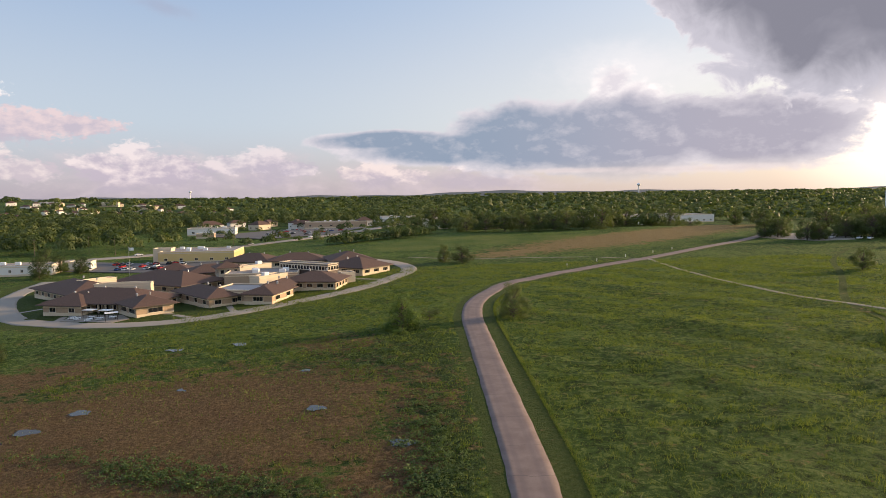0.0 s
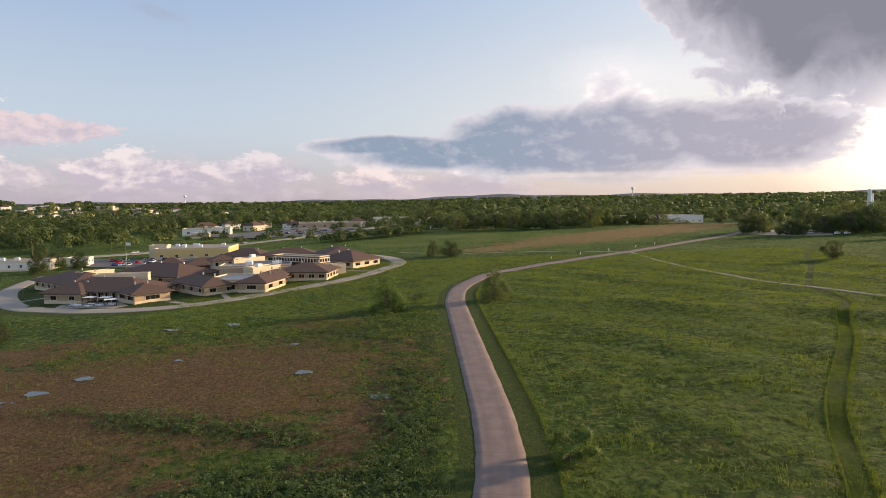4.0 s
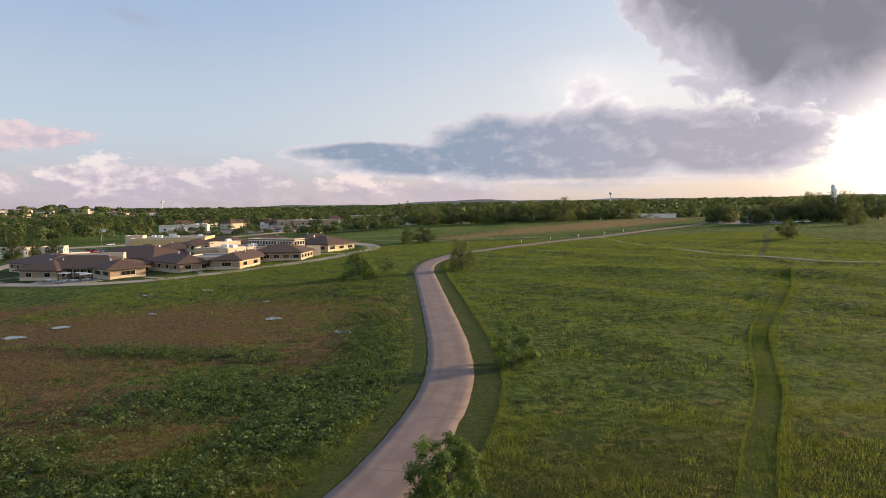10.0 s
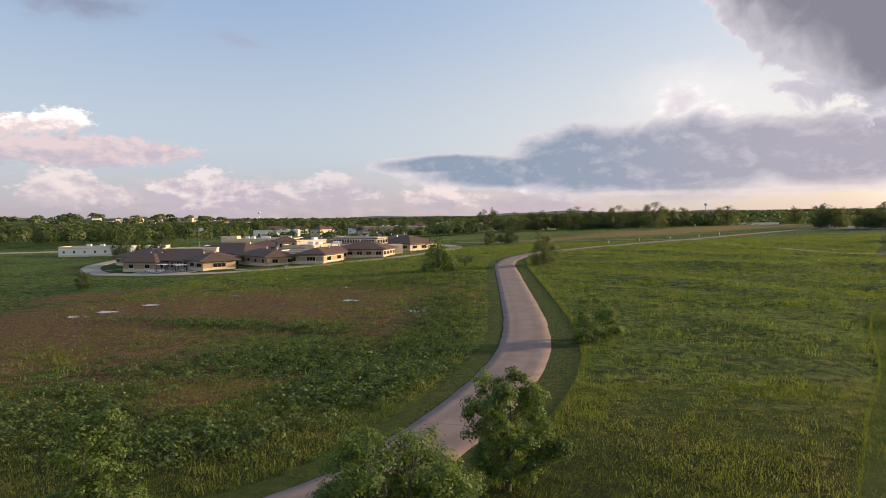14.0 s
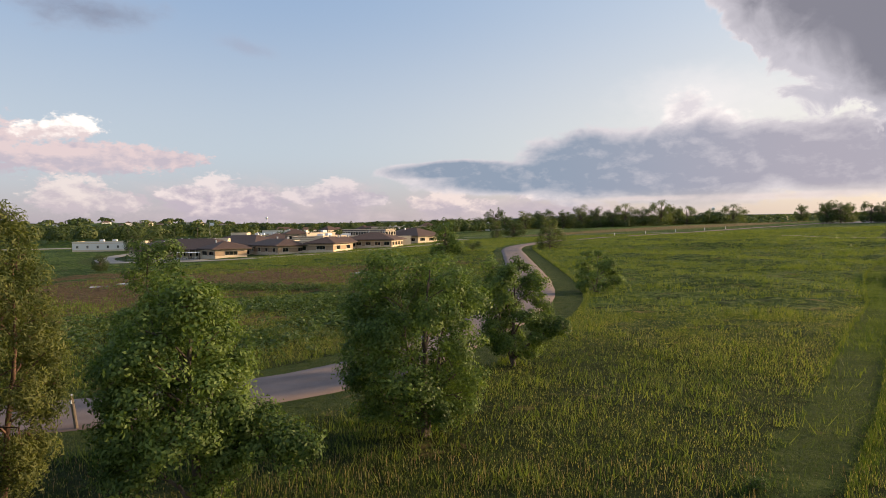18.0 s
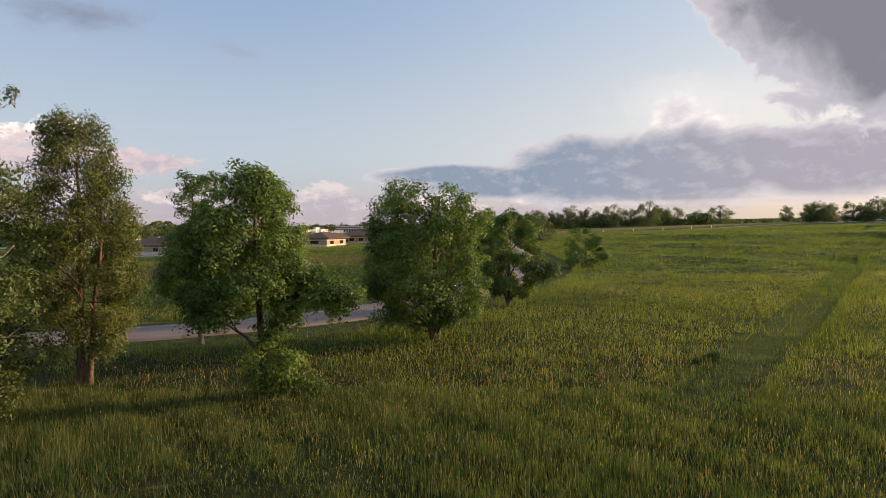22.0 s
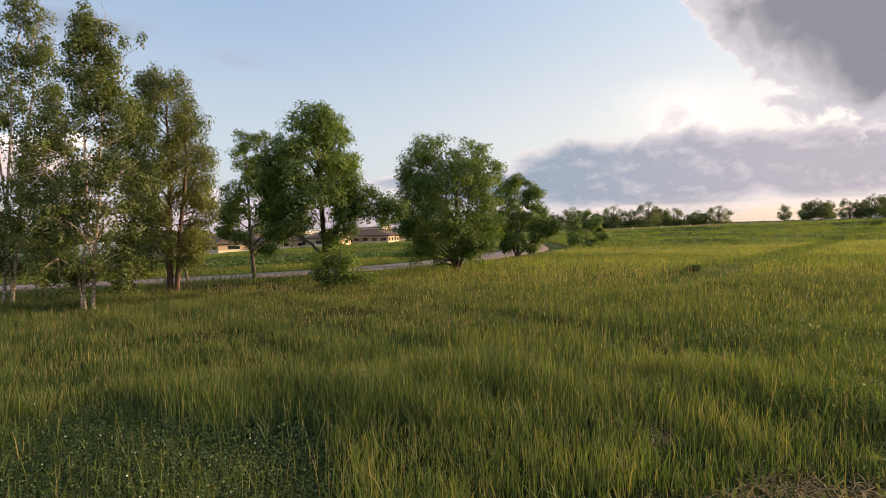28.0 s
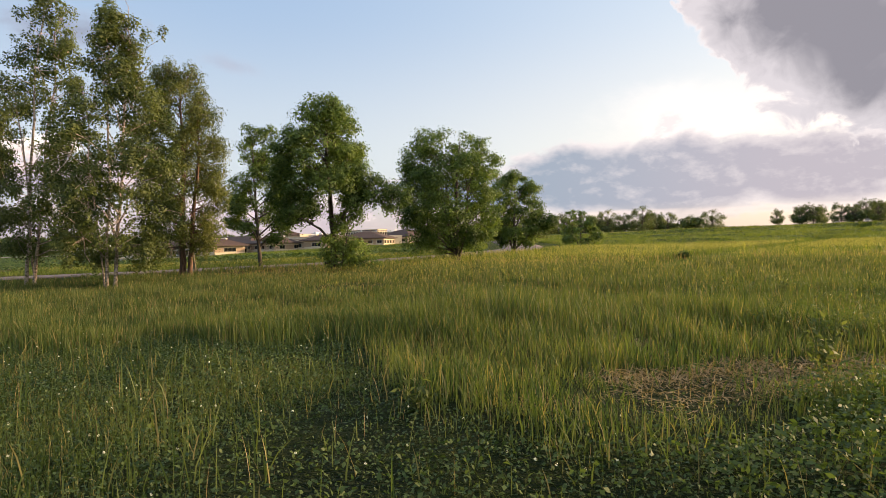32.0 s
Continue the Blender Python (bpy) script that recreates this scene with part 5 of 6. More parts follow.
def clover_zone(x, y):
    """Short clover and herbs in front of the landing place: 1 inside."""
    edge = 9.4 + 0.5 * np.sin(x * 0.9) + 0.35 * np.sin(x * 2.3 + 1) - 1.9 * np.clip(x + 2.6, 0, 2.4)
    return np.clip((edge - y) / 1.2, 0, 1) * np.clip((1.6 - x) / 0.8, 0, 1)


def straw_zone(x, y):
    u, v = (x - 1.4) * 0.906 + (y - 6.2) * 0.423, -(x - 1.4) * 0.423 + (y - 6.2) * 0.906
    torn = 0.18 * np.sin(u * 5.1) + 0.15 * np.sin(v * 7.3 + 2 * u)
    return np.maximum.reduce([np.clip((1.1 - np.hypot(u / 1.9, v / 0.72) + torn) * 2.0, 0, 1), np.clip(1.4 - np.hypot((x - 0.79) / 0.2, (y - 7.9) / 0.35), 0, 1), np.clip(1.3 - np.hypot((x - 0.5) / 0.3, (y - 5.3) / 0.4), 0, 1)])


def tall_ok(x, y, edge=0.0):
    return (line_gap(ROAD, x, y) > np.where(right_of_lane(x, y), 5.6, 4.6) + edge) & (line_gap(MOWN, x, y) > np.where(y < 22 - 200 * edge, -1.0, np.where((y < 62) & ((np.sin(x * 127.1 + y * 311.7) * 4375.5) % 1 < 0.33), -1.0, 0.85)) + edge)


def near_grass():
    rng = np.random.default_rng(101)

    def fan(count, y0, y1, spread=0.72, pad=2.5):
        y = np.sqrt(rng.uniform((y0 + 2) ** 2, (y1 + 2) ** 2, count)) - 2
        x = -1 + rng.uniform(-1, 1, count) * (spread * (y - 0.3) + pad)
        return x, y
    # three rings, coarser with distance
    for name, count, y0, y1, h0, w0, joints, kind in (("near_grass", 120000, 1.6, 10.5, 0.27, 0.0085, 3, "near_blade"), ("meadow_grass", 195000, 9.0, 24.0, 0.27, 0.013, 2, "shaded_blade"), ("field_grass", 330000, 21.0, 64.0, 0.20, 0.017, 1, "blade")):
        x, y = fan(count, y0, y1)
        # part of the blades gather in tussocks
        tx, ty = fan(count // 28, y0, y1)
        own = rng.integers(0, len(tx), int(count * 0.6))
        wide = 0.07 + 0.005 * ty[own]
        tuft = np.zeros(count)
        tuft[:len(own)] = rng.uniform(0.0, 0.45, len(tx))[own]
        x[:len(own)], y[:len(own)] = tx[own] + rng.normal(0, 1, len(own)) * wide, ty[own] + rng.normal(0, 1, len(own)) * wide
        keep = tall_ok(x, y) & (rng.uniform(size=len(x)) > 0.97 * clover_zone(x, y)) & (rng.uniform(size=len(x)) > 0.94 * straw_zone(x, y))
        x, y, tuft = x[keep], y[keep], tuft[keep]
        lump = 0.5 + 0.3 * np.clip(wave(x, y, 0.5, 0.37, 0.3), -1, 1) + 0.3 * np.clip(wave(x, y, 1.9, 1.5, 0.7), -1, 1) + tuft
        tall = 1 + 0.5 * np.clip(1.3 - np.hypot((x + 1.2) / 3.2, (y - 9.3) / 1.6), 0, 1) + 0.35 * np.clip(1.3 - np.hypot((x - 3.0) / 2.0, (y - 9.5) / 2.5), 0, 1)
        path = 1 - 0.42 * np.clip((1.3 - line_gap(MOWN, x, y)) / 0.5, 0, 1)
        h = path * h0 * (0.55 + 0.8 * lump) * rng.uniform(0.5, 1.2, len(x)) * tall
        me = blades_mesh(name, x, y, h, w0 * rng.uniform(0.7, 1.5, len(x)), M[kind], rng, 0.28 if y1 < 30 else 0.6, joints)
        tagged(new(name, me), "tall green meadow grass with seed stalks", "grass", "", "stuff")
    # coarser grass all round, beside and behind the landing place
    x, y = rng.uniform(-52, 52, 150000), rng.uniform(-18, 62, 150000)
    keep = tall_ok(x, y) & ((np.abs(x + 1) > 0.72 * (y - 0.3) + 2.2) | (y < 1.8))
    x, y = x[keep], y[keep]
    me = blades_mesh("outer_grass", x, y, 0.3 * rng.uniform(0.4, 1.3, len(x)), 0.022 * rng.uniform(0.7, 1.5, len(x)), M["blade"], rng, 0.6, 1)
    tagged(new("outer_grass", me), "green meadow grass round the landing place", "grass", "", "stuff")
    # short grass on the mown path
    i = rng.integers(0, len(MOWN) - 1, 170000)
    x = MOWN[i, 0] + rng.normal(0, 1.0, len(i))
    y = MOWN[i, 1] + rng.normal(0, 1.0, len(i))
    keep = (line_gap(MOWN, x, y) < 1.2) & (y > 18) & (y < 150)
    x, y = x[keep], y[keep]
    me = blades_mesh("mown_grass", x, y, rng.uniform(0.08, 0.2, len(x)), 0.012 + 0.0003 * y, M["mown_blade"], rng, 0.5, 1)
    tagged(new("mown_grass", me), "short mown grass along the path", "grass", "", "stuff")
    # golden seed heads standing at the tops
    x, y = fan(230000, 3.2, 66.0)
    keep = tall_ok(x, y) & (line_gap(MOWN, x, y) > 1.1) & (rng.uniform(size=len(x)) > clover_zone(x, y)) & (rng.uniform(size=len(x)) < (0.55 + 0.45 * np.clip(wave(x, y, 0.21, 0.16, 1.3), -1, 1)) * np.clip((y - 9) / 17, 0.04, 1))
    x, y = x[keep], y[keep]
    n = unit(np.column_stack([rng.normal(size=(len(x), 2)), np.zeros(len(x))]))
    me = leaves_mesh("seed_heads", np.column_stack([x, y, ground_z(x, y) + rng.uniform(0.2, 0.42, len(x))]), n, rng.uniform(0.04, 0.10, len(x)) + 0.0006 * y, M["seed"], rng, 0.11, 30.0)
    tagged(new("seed_heads", me), "golden grass seed heads over the meadow", "grass", "", "stuff")
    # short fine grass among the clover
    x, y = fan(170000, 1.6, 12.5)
    keep = rng.uniform(size=len(x)) < clover_zone(x, y)
    x, y = x[keep], y[keep]
    patch = 0.5 + 0.5 * np.clip(wave(x, y, 1.3, 1.1, 0.4), -1, 1)
    me = blades_mesh("short_grass", x, y, (0.05 + 0.10 * patch) * rng.uniform(0.5, 1.4, len(x)), 0.0055 * rng.uniform(0.7, 1.4, len(x)), M["near_blade"], rng, 0.6, 2)
    tagged(new("short_grass", me), "short fine grass among clover", "grass", "", "stuff")
    # seed stalks, pale and upright
    x, y = fan(10000, 2.2, 30.0)
    keep = tall_ok(x, y) & (rng.uniform(size=len(x)) > 0.35 * clover_zone(x, y))
    x, y = x[keep], y[keep]
    me = blades_mesh("dry_stalks", x, y, rng.uniform(0.15, 0.36, len(x)), 0.003 + 0.0004 * y, M["straw"], rng, 0.2, 3)
    tagged(new("dry_stalks", me), "pale dry seed stalks among the grass", "grass", "", "stuff")
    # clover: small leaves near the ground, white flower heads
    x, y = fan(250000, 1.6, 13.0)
    keep = rng.uniform(size=len(x)) < clover_zone(x, y) + 0.12 * (y < 9)
    x, y = x[keep], y[keep]
    z = ground_z(x, y) + rng.uniform(0.02, 0.14, len(x)) * (0.75 + 0.5 * wave(x, y, 1.1, 0.9, 0.8))
    n = unit(rng.normal(size=(len(x), 3)) * 0.55 + np.array([0, 0, 1]))
    me = leaves_mesh("clover", np.column_stack([x, y, z]), n, rng.uniform(0.010, 0.024, len(x)) + 0.0012 * y, M["blade_dark"], rng, 0.75)
    tagged(new("clover", me), "low dark green clover leaves", "clover", "", "stuff")
    x, y = fan(900, 2.2, 16.0)
    keep = rng.uniform(size=len(x)) < clover_zone(x, y) + 0.05
    x, y = x[keep], y[keep]
    k = 8
    c = np.repeat(np.column_stack([x, y, ground_z(x, y) + rng.uniform(0.1, 0.2, len(x))]), k, 0)
    d = unit(rng.normal(size=(len(c), 3)))
    me = leaves_mesh("clover_flowers", c + d * 0.006, d, 0.010, M["flower"], rng, 0.8)
    tagged(new("clover_flowers", me), "small white clover flower heads", "flowers", "", "stuff")
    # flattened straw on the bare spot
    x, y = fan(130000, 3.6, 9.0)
    keep = rng.uniform(size=len(x)) < straw_zone(x, y)
    x, y = x[keep], y[keep]
    n = unit(rng.normal(size=(len(x), 3)) * 0.3 + np.array([0, 0, 1]))
    me = leaves_mesh("flattened_straw", np.column_stack([x, y, ground_z(x, y) + rng.uniform(0.005, 0.07, len(x))]), n, rng.uniform(0.07, 0.24, len(x)), M["straw"], rng, 0.045)
    tagged(new("flattened_straw", me), "flattened dry straw on a bare patch", "straw", "", "stuff")
    # leafy weeds at the right of the landing place
    weeds = []
    for cx, cy, r, cnt in ((0.9, 3.6, 0.7, 2600), (1.7, 4.2, 0.8, 2600), (2.4, 5.2, 0.7, 1800), (2.9, 8.8, 0.9, 1800), (4.6, 10.5, 1.2, 1800), (0.2, 3.0, 0.5, 1200), (1.6, 5.0, 0.5, 1400), (0.3, 3.9, 0.5, 700), (-0.7, 3.9, 0.6, 450), (-1.6, 3.7, 0.7, 450), (-2.6, 4.4, 0.6, 300), (3.3, 8.1, 0.6, 1300), (3.2, 12.2, 0.9, 1300), (4.3, 12.5, 0.9, 1300), (5.4, 12.7, 0.9, 1300)):
        a, q = rng.uniform(0, 2 * np.pi, cnt), np.sqrt(rng.uniform(0, 1, cnt)) * r
        px, py = cx + np.cos(a) * q, cy + np.sin(a) * q
        weeds.append(np.column_stack([px, py, ground_z(px, py) + rng.uniform(0.03, 0.5 if cx > 0.5 else 0.28, cnt) * (1 - 0.6 * q / r)]))
    c = np.vstack(weeds)
    me = leaves_mesh("leafy_weeds", c, unit(rng.normal(size=c.shape) * 0.6 + np.array([0, 0, 1])), rng.uniform(0.022, 0.048, len(c)), M["weed"], rng, 0.55)
    tagged(new("leafy_weeds", me), "dark broad-leaved weeds in the grass", "weeds", "", "stuff")


near_grass()


def field_tufts():
    """Tufts that give the wide meadow its grain, and broad weeds on the wet side."""
    rng = np.random.default_rng(202)
    cx, cy = rng.uniform(-80, 150, 22000), 28 + 265 * rng.uniform(0, 1, 22000) ** 1.25
    own = rng.integers(0, len(cx), 400000)
    wide = rng.uniform(0.25, 0.8, len(cx)) * (0.7 + cy / 150)
    x = np.concatenate([rng.uniform(-75, 150, 190000), cx[own] + rng.normal(0, 1.5, len(own)) * wide[own]])
    y = np.concatenate([30 + 255 * rng.uniform(0, 1, 190000) ** 1.25, cy[own] + rng.normal(0, 0.8, len(own)) * wide[own]])
    bushy = np.concatenate([np.zeros(190000), rng.uniform(0.0, 1.0, len(cx))[own]])
    keep = tall_ok(x, y, 0.2) & (np.abs(x + 0.0) < 0.72 * y + 6) & (x > -1.0 * y + 5)
    x, y, bushy = x[keep], y[keep], bushy[keep]
    right = x > np.interp(y, ROAD[:, 1], ROAD[:, 0])
    lump = 0.5 + 0.5 * np.clip(wave(x, y, 0.23, 0.31, 0.9), -1, 1)
    bare = np.maximum.reduce([1.2 * spot(x, y, -57, 108, 44, 28, 32), spot(x, y, -42, 126, 24, 11, 20), spot(x, y, -14, 96, 6, 18, -10), spot(x, y, -34, 70, 9, 16, 20), spot(x, y, -42, 58, 10, 10, 0)])
    keep = rng.uniform(size=len(x)) < np.where(right, 0.55 + 0.45 * lump, (0.5 + 0.4 * lump) * (1 - 0.72 * bare))
    x, y, lump, bushy = x[keep], y[keep], lump[keep], bushy[keep]
    h = (0.14 + 0.14 * lump + 0.42 * bushy) * rng.uniform(0.5, 1.3, len(x))
    me = blades_mesh("meadow_tufts", x, y, h, 0.03 + 0.0007 * y, M["tuft"], rng, 0.55, 1)
    tagged(new("meadow_tufts", me), "tufts of meadow grass over the wide field", "grass", "", "stuff")
    # broad-leaved weeds, thick beside the lane
    c, size = [], []
    for cx, cy, rx, ry, turn, cnt in ((-11, 64, 5, 9, -35, 900), (-22, 74, 17, 8, 25, 800), (-9, 100, 4.5, 26, 3, 700), (-38, 96, 24, 4, -20, 500), (-22, 150, 16, 20, 0, 420), (-34, 56, 10, 8, 20, 420), (-20, 50, 9, 5, 15, 300)):
        u, v = rng.normal(0, 0.5, cnt) * rx, rng.normal(0, 0.5, cnt) * ry
        t = radians(turn)
        px, py = cx + u * math.cos(t) - v * math.sin(t), cy + u * math.sin(t) + v * math.cos(t)
        ok = line_gap(ROAD, px, py) > 5.9
        for ax, ay in zip(px[ok], py[ok]):
            m = 16
            r = rng.uniform(0.25, 0.6)
            d = unit(rng.normal(size=(m, 3)))
            c.append(np.column_stack([ax + d[:, 0] * r, ay + d[:, 1] * r, np.full(m, gz(ax, ay)) + np.abs(d[:, 2]) * r * 1.0 + 0.1]))
            size.append(np.full(m, r * 0.6))
    c, size = np.vstack(c), np.concatenate(size)
    n = unit(rng.normal(size=c.shape) * 0.5 + np.array([0, 0, 1]))
    me = leaves_mesh("wet_meadow_weeds", c, n, size, M["weed"], rng, 0.6)
    tagged(new("wet_meadow_weeds", me), "broad-leaved weeds in the wet meadow", "weeds", "", "stuff")


field_tufts()


def edge_grass(name, line, gap, per_metre, h0, y_top, seed, sides=(-1, 1), y_low=36, spread=0.35):
    """Tall uncut grass along both sides of a mown strip."""
    rng = np.random.default_rng(seed)
    seg = np.linalg.norm(np.diff(line, axis=0), axis=1)
    i = rng.choice(len(seg), int(seg.sum() * per_metre * 2), p=seg / seg.sum())
    s = rng.uniform(size=len(i))[:, None]
    p = line[i] * (1 - s) + line[i + 1] * s
    d = line[i + 1] - line[i]
    d /= np.linalg.norm(d, axis=1, keepdims=True)
    off = (gap + np.abs(rng.normal(0, spread, len(i)))) * rng.choice(sides, len(i))
    p = p + np.column_stack([d[:, 1], -d[:, 0]]) * off[:, None]
    ok = (p[:, 1] < y_top) & (p[:, 1] > y_low) & (p[:, 0] > -45)
    x, y = p[ok, 0], p[ok, 1]
    me = blades_mesh(name, x, y, h0 * rng.uniform(0.6, 1.3, len(x)), 0.02 + 0.0005 * y, M["blade"], rng, 0.3, 1)
    tagged(new(name, me), "tall uncut grass along the mown edge", "grass", "", "stuff")


edge_grass("path_edge_grass", MOWN, 1.05, 16, 0.32, 175, 5, (-1,), 42, 0.12)
edge_grass("path_bank_grass", MOWN, 1.15, 26, 0.36, 175, 25, (1,), 40, 0.4)
edge_grass("path_side_grass", MOWN, 1.1, 70, 0.25, 46, 15, (1,), 20)
edge_grass("lane_edge_grass", ROAD, 5.6, 14, 0.42, 215, 6, (1,))


# ---- small things in the meadow ----
def dark_clump():
    rng = np.random.default_rng(9)
    ob = thing("weed_clump", 7.0, 28.2, gz(7.0, 28.2), "low dark green weed clump in the grass", "weed")
    cnt = 500
    d = unit(rng.normal(size=(cnt, 3)))
    c = d * rng.uniform(0.08, 0.28, (cnt, 1))
    c[:, :2] *= 1.3
    c[:, 2] = np.abs(c[:, 2]) * 1.0 + 0.1
    piece("foliage", leaves_mesh("foliage", c, unit(d + rng.normal(size=d.shape) * 0.5), 0.08, M["weed"], rng, 0.5), ob)
    piece("stalk", tubes_mesh("stalk", [(np.array([(0, 0, 0), p * 0.5, p]), np.array([0.02, 0.012, 0.005])) for p in c[:30]], M["bark"], 5), ob)


dark_clump()


def leafy_weed(x, y, h, label):
    """One upright weed with leaves round its stalk."""
    rng = np.random.default_rng(int(abs(x) * 100))
    ob = thing("tall_weed", x, y, gz(x, y) - 0.02, label, "weed")
    tubes, c = [], []
    for i in range(4):
        a = rng.uniform(0, 6.3)
        tip = np.array((math.cos(a) * 0.12, math.sin(a) * 0.12, h * rng.uniform(0.7, 1.0)))
        tubes.append((np.array([(0, 0, 0), tip * 0.5, tip]), np.array([0.006, 0.005, 0.003])))
        for s in rng.uniform(0.15, 1.0, 34):
            c.append(tip * s + rng.normal(0, 0.045, 3))
    c = np.array(c)
    piece("stalk", tubes_mesh("stalk", tubes, M["leaf_birch"], 5), ob)
    piece("foliage", leaves_mesh("foliage", c, unit(rng.normal(size=c.shape) + np.array([0, 0, 0.6])), rng.uniform(0.04, 0.09, len(c)), M["leaf_birch"], rng, 0.4), ob)


leafy_weed(2.0, 6.3, 0.55, "yellow-green upright weed beside flattened straw")
leafy_weed(4.0, 12.0, 0.6, "pale leafy weed among dark herbs")
leafy_weed(-1.3, 5.2, 0.32, "small light green weed among the clover")


def marker_post(x, y, h, lean, label, group="", mat="wood_post"):
    ob = thing("marker_post", x, y, gz(x, y) - 0.1, label, "post", group)
    bm = bmesh.new()
    bmesh.ops.create_cone(bm, cap_ends=True, segments=10, radius1=0.11 if group else 0.08, radius2=0.10 if group else 0.07, depth=h + 0.1)
    bmesh.ops.translate(bm, vec=(0, 0, (h + 0.1) / 2), verts=bm.verts)
    part("post", bm, M[mat], ob, "", pose(0, 0, 0, 0, lean, 0))
    bm = bmesh.new()
    bmesh.ops.create_cone(bm, cap_ends=True, segments=10, radius1=0.085, radius2=0.03, depth=0.06)
    part("cap", bm, M["steel"], ob, "", pose(0, 0, 0, 0, lean, 0) @ pose(0, 0, h + 0.13))
    part("reflector", box_bm(0.08, 0.02, 0.12, 0, -0.085, h * 0.85), M["white_paint"], ob, "pale reflector", pose(0, 0, 0, 0, lean, 0))


marker_post(-16.7, 32.7, 1.35, -8, "leaning dark marker post beside the lane")
for px, py in ((56, 292), (72, 306), (88, 318), (101, 330), (41, 279)):
    marker_post(px, py, 1.2, 0, "short white marker post by the far lane", "lane posts", "white_paint")


def puddle(x, y, rx, ry, seed):
    rng = np.random.default_rng(seed)
    bm = bmesh.new()
    z = gz(x, y) + 0.02
    ring = []
    for i in range(44):
        a = i * 2 * math.pi / 44
        r = 1.0 + 0.14 * math.sin(3 * a + seed) + 0.08 * math.sin(5 * a + 2 * seed) + 0.05 * math.sin(9 * a + 3 * seed) + rng.normal(0, 0.03)
        ring.append(bm.verts.new((x + math.cos(a) * rx * r, y + math.sin(a) * ry * r, z)))
    bm.faces.new(ring)
    me = bpy.data.meshes.new("puddle")
    bm.to_mesh(me)
    bm.free()
    me.materials.append(M["water"])
    tagged(new("water", me), "shallow rain puddle in the wet meadow", "puddle", "", "structure")


for k, (px, py, rx, ry) in enumerate(((-69.3, 108.5, 1.6, 1.3), (-67.2, 113.3, 1.8, 1.3), (-63.8, 120.9, 1.7, 1.3), (-56.9, 114.2, 1.4, 0.9), (-51, 131, 1.9, 1.4), (-65.9, 160.2, 1.8, 1.4), (-52.5, 163.3, 2.2, 1.5),
                                       (-12.7, 104.5, 1.9, 1.3), (-26.9, 119.1, 1.5, 1.2), (-33, 140, 1.2, 0.8), (-76, 104, 1.5, 1.0))):
    puddle(px, py, rx, ry, k)

# ---- yard: walks, car park ----
for name, a, b in (("walk", (-89, 206), (-76, 196)), ("walk", (-73, 214), (-66, 200)), ("walk", (-118, 206), (-116, 198)), ("walk", (-132, 226), (-140, 214)), ("walk", (-42, 264), (-29, 258))):
    ribbon("pavement", smooth_line([a, ((a[0] + b[0]) / 2, (a[1] + b[1]) / 2), b]), 0.9, 0.07, M["concrete"], "pale concrete footpath to the loop road", "pavement", 0.1)
slab("car_park", [(-190, 325), (-140, 312), (-118, 330), (-128, 360), (-170, 358), (-200, 366)], 0.12, M["asphalt"], "grey asphalt car park", "car park")
slab("car_park", [(167, 378), (182, 351), (203, 352), (223, 388), (190, 404)], 0.12, M["concrete"], "pale gravel car park among trees", "car park")
ribbon("highway", smooth_line([(-420, 300), (-300, 335), (-215, 375), (-165, 425), (-125, 490), (-90, 560), (-60, 660), (-40, 800)]), 6.5, 0.15, M["concrete"], "pale grey highway beyond the buildings", "road", 0.3)
slab("car_park", [(-150, 520), (-105, 545), (-85, 640), (-175, 640), (-215, 560)], 0.15, M["asphalt"], "wide asphalt shop car park", "car park")
slab("patio", [(-116, 200), (-98, 194.5), (-95.5, 199), (-101, 206), (-114, 208.5)], 0.1, M["concrete"], "pale concrete patio by the pavilion", "patio")


# ---- cars ----
CAR_MESH = {}


def car_shape(colour):
    if colour in CAR_MESH:
        return CAR_MESH[colour]

    def keep(name, bm, mat):
        me = bpy.data.meshes.new(name)
        bm.to_mesh(me)
        bm.free()
        me.materials.append(mat)
        return me
    body = box_bm(4.5, 1.8, 0.75, 0, 0, 0.3, 0.16)
    cabin = bmesh.new()
    lo = [cabin.verts.new(p) for p in ((-1.5, -0.8, 1.0), (1.1, -0.8, 1.0), (1.1, 0.8, 1.0), (-1.5, 0.8, 1.0))]
    up = [cabin.verts.new(p) for p in ((-1.1, -0.65, 1.5), (0.45, -0.65, 1.5), (0.45, 0.65, 1.5), (-1.1, 0.65, 1.5))]
    for i in range(4):
        cabin.faces.new((lo[i], lo[(i + 1) % 4], up[(i + 1) % 4], up[i]))
    cabin.faces.new(up)
    roof = box_bm(1.6, 1.32, 0.06, -0.32, 0, 1.49, 0.02)
    tyre = bmesh.new()
    bmesh.ops.create_cone(tyre, cap_ends=True, segments=14, radius1=0.33, radius2=0.33, depth=0.22)
    bmesh.ops.rotate(tyre, matrix=Matrix.Rotation(radians(90), 3, "X"), verts=tyre.verts)
    CAR_MESH[colour] = (keep("body", body, M["car_" + colour]), keep("cabin", cabin, M["glass"]), keep("roof", roof, M["car_" + colour]), keep("tyre", tyre, M["rubber"]))
    return CAR_MESH[colour]


def car(x, y, turn, colour, base=0.13):
    ob = thing("car", x, y, gz(x, y) + base, colour + " parked car on asphalt", "car", "parked cars", turn)
    body, cabin, roof, tyre = car_shape(colour)
    piece("body", body, ob)
    piece("cabin", cabin, ob, "dark glass cabin")
    piece("roof", roof, ob)
    for sx in (-1.4, 1.4):
        for sy in (-0.82, 0.82):
            piece("wheel", tyre, ob, "", pose(sx, sy, 0.33))


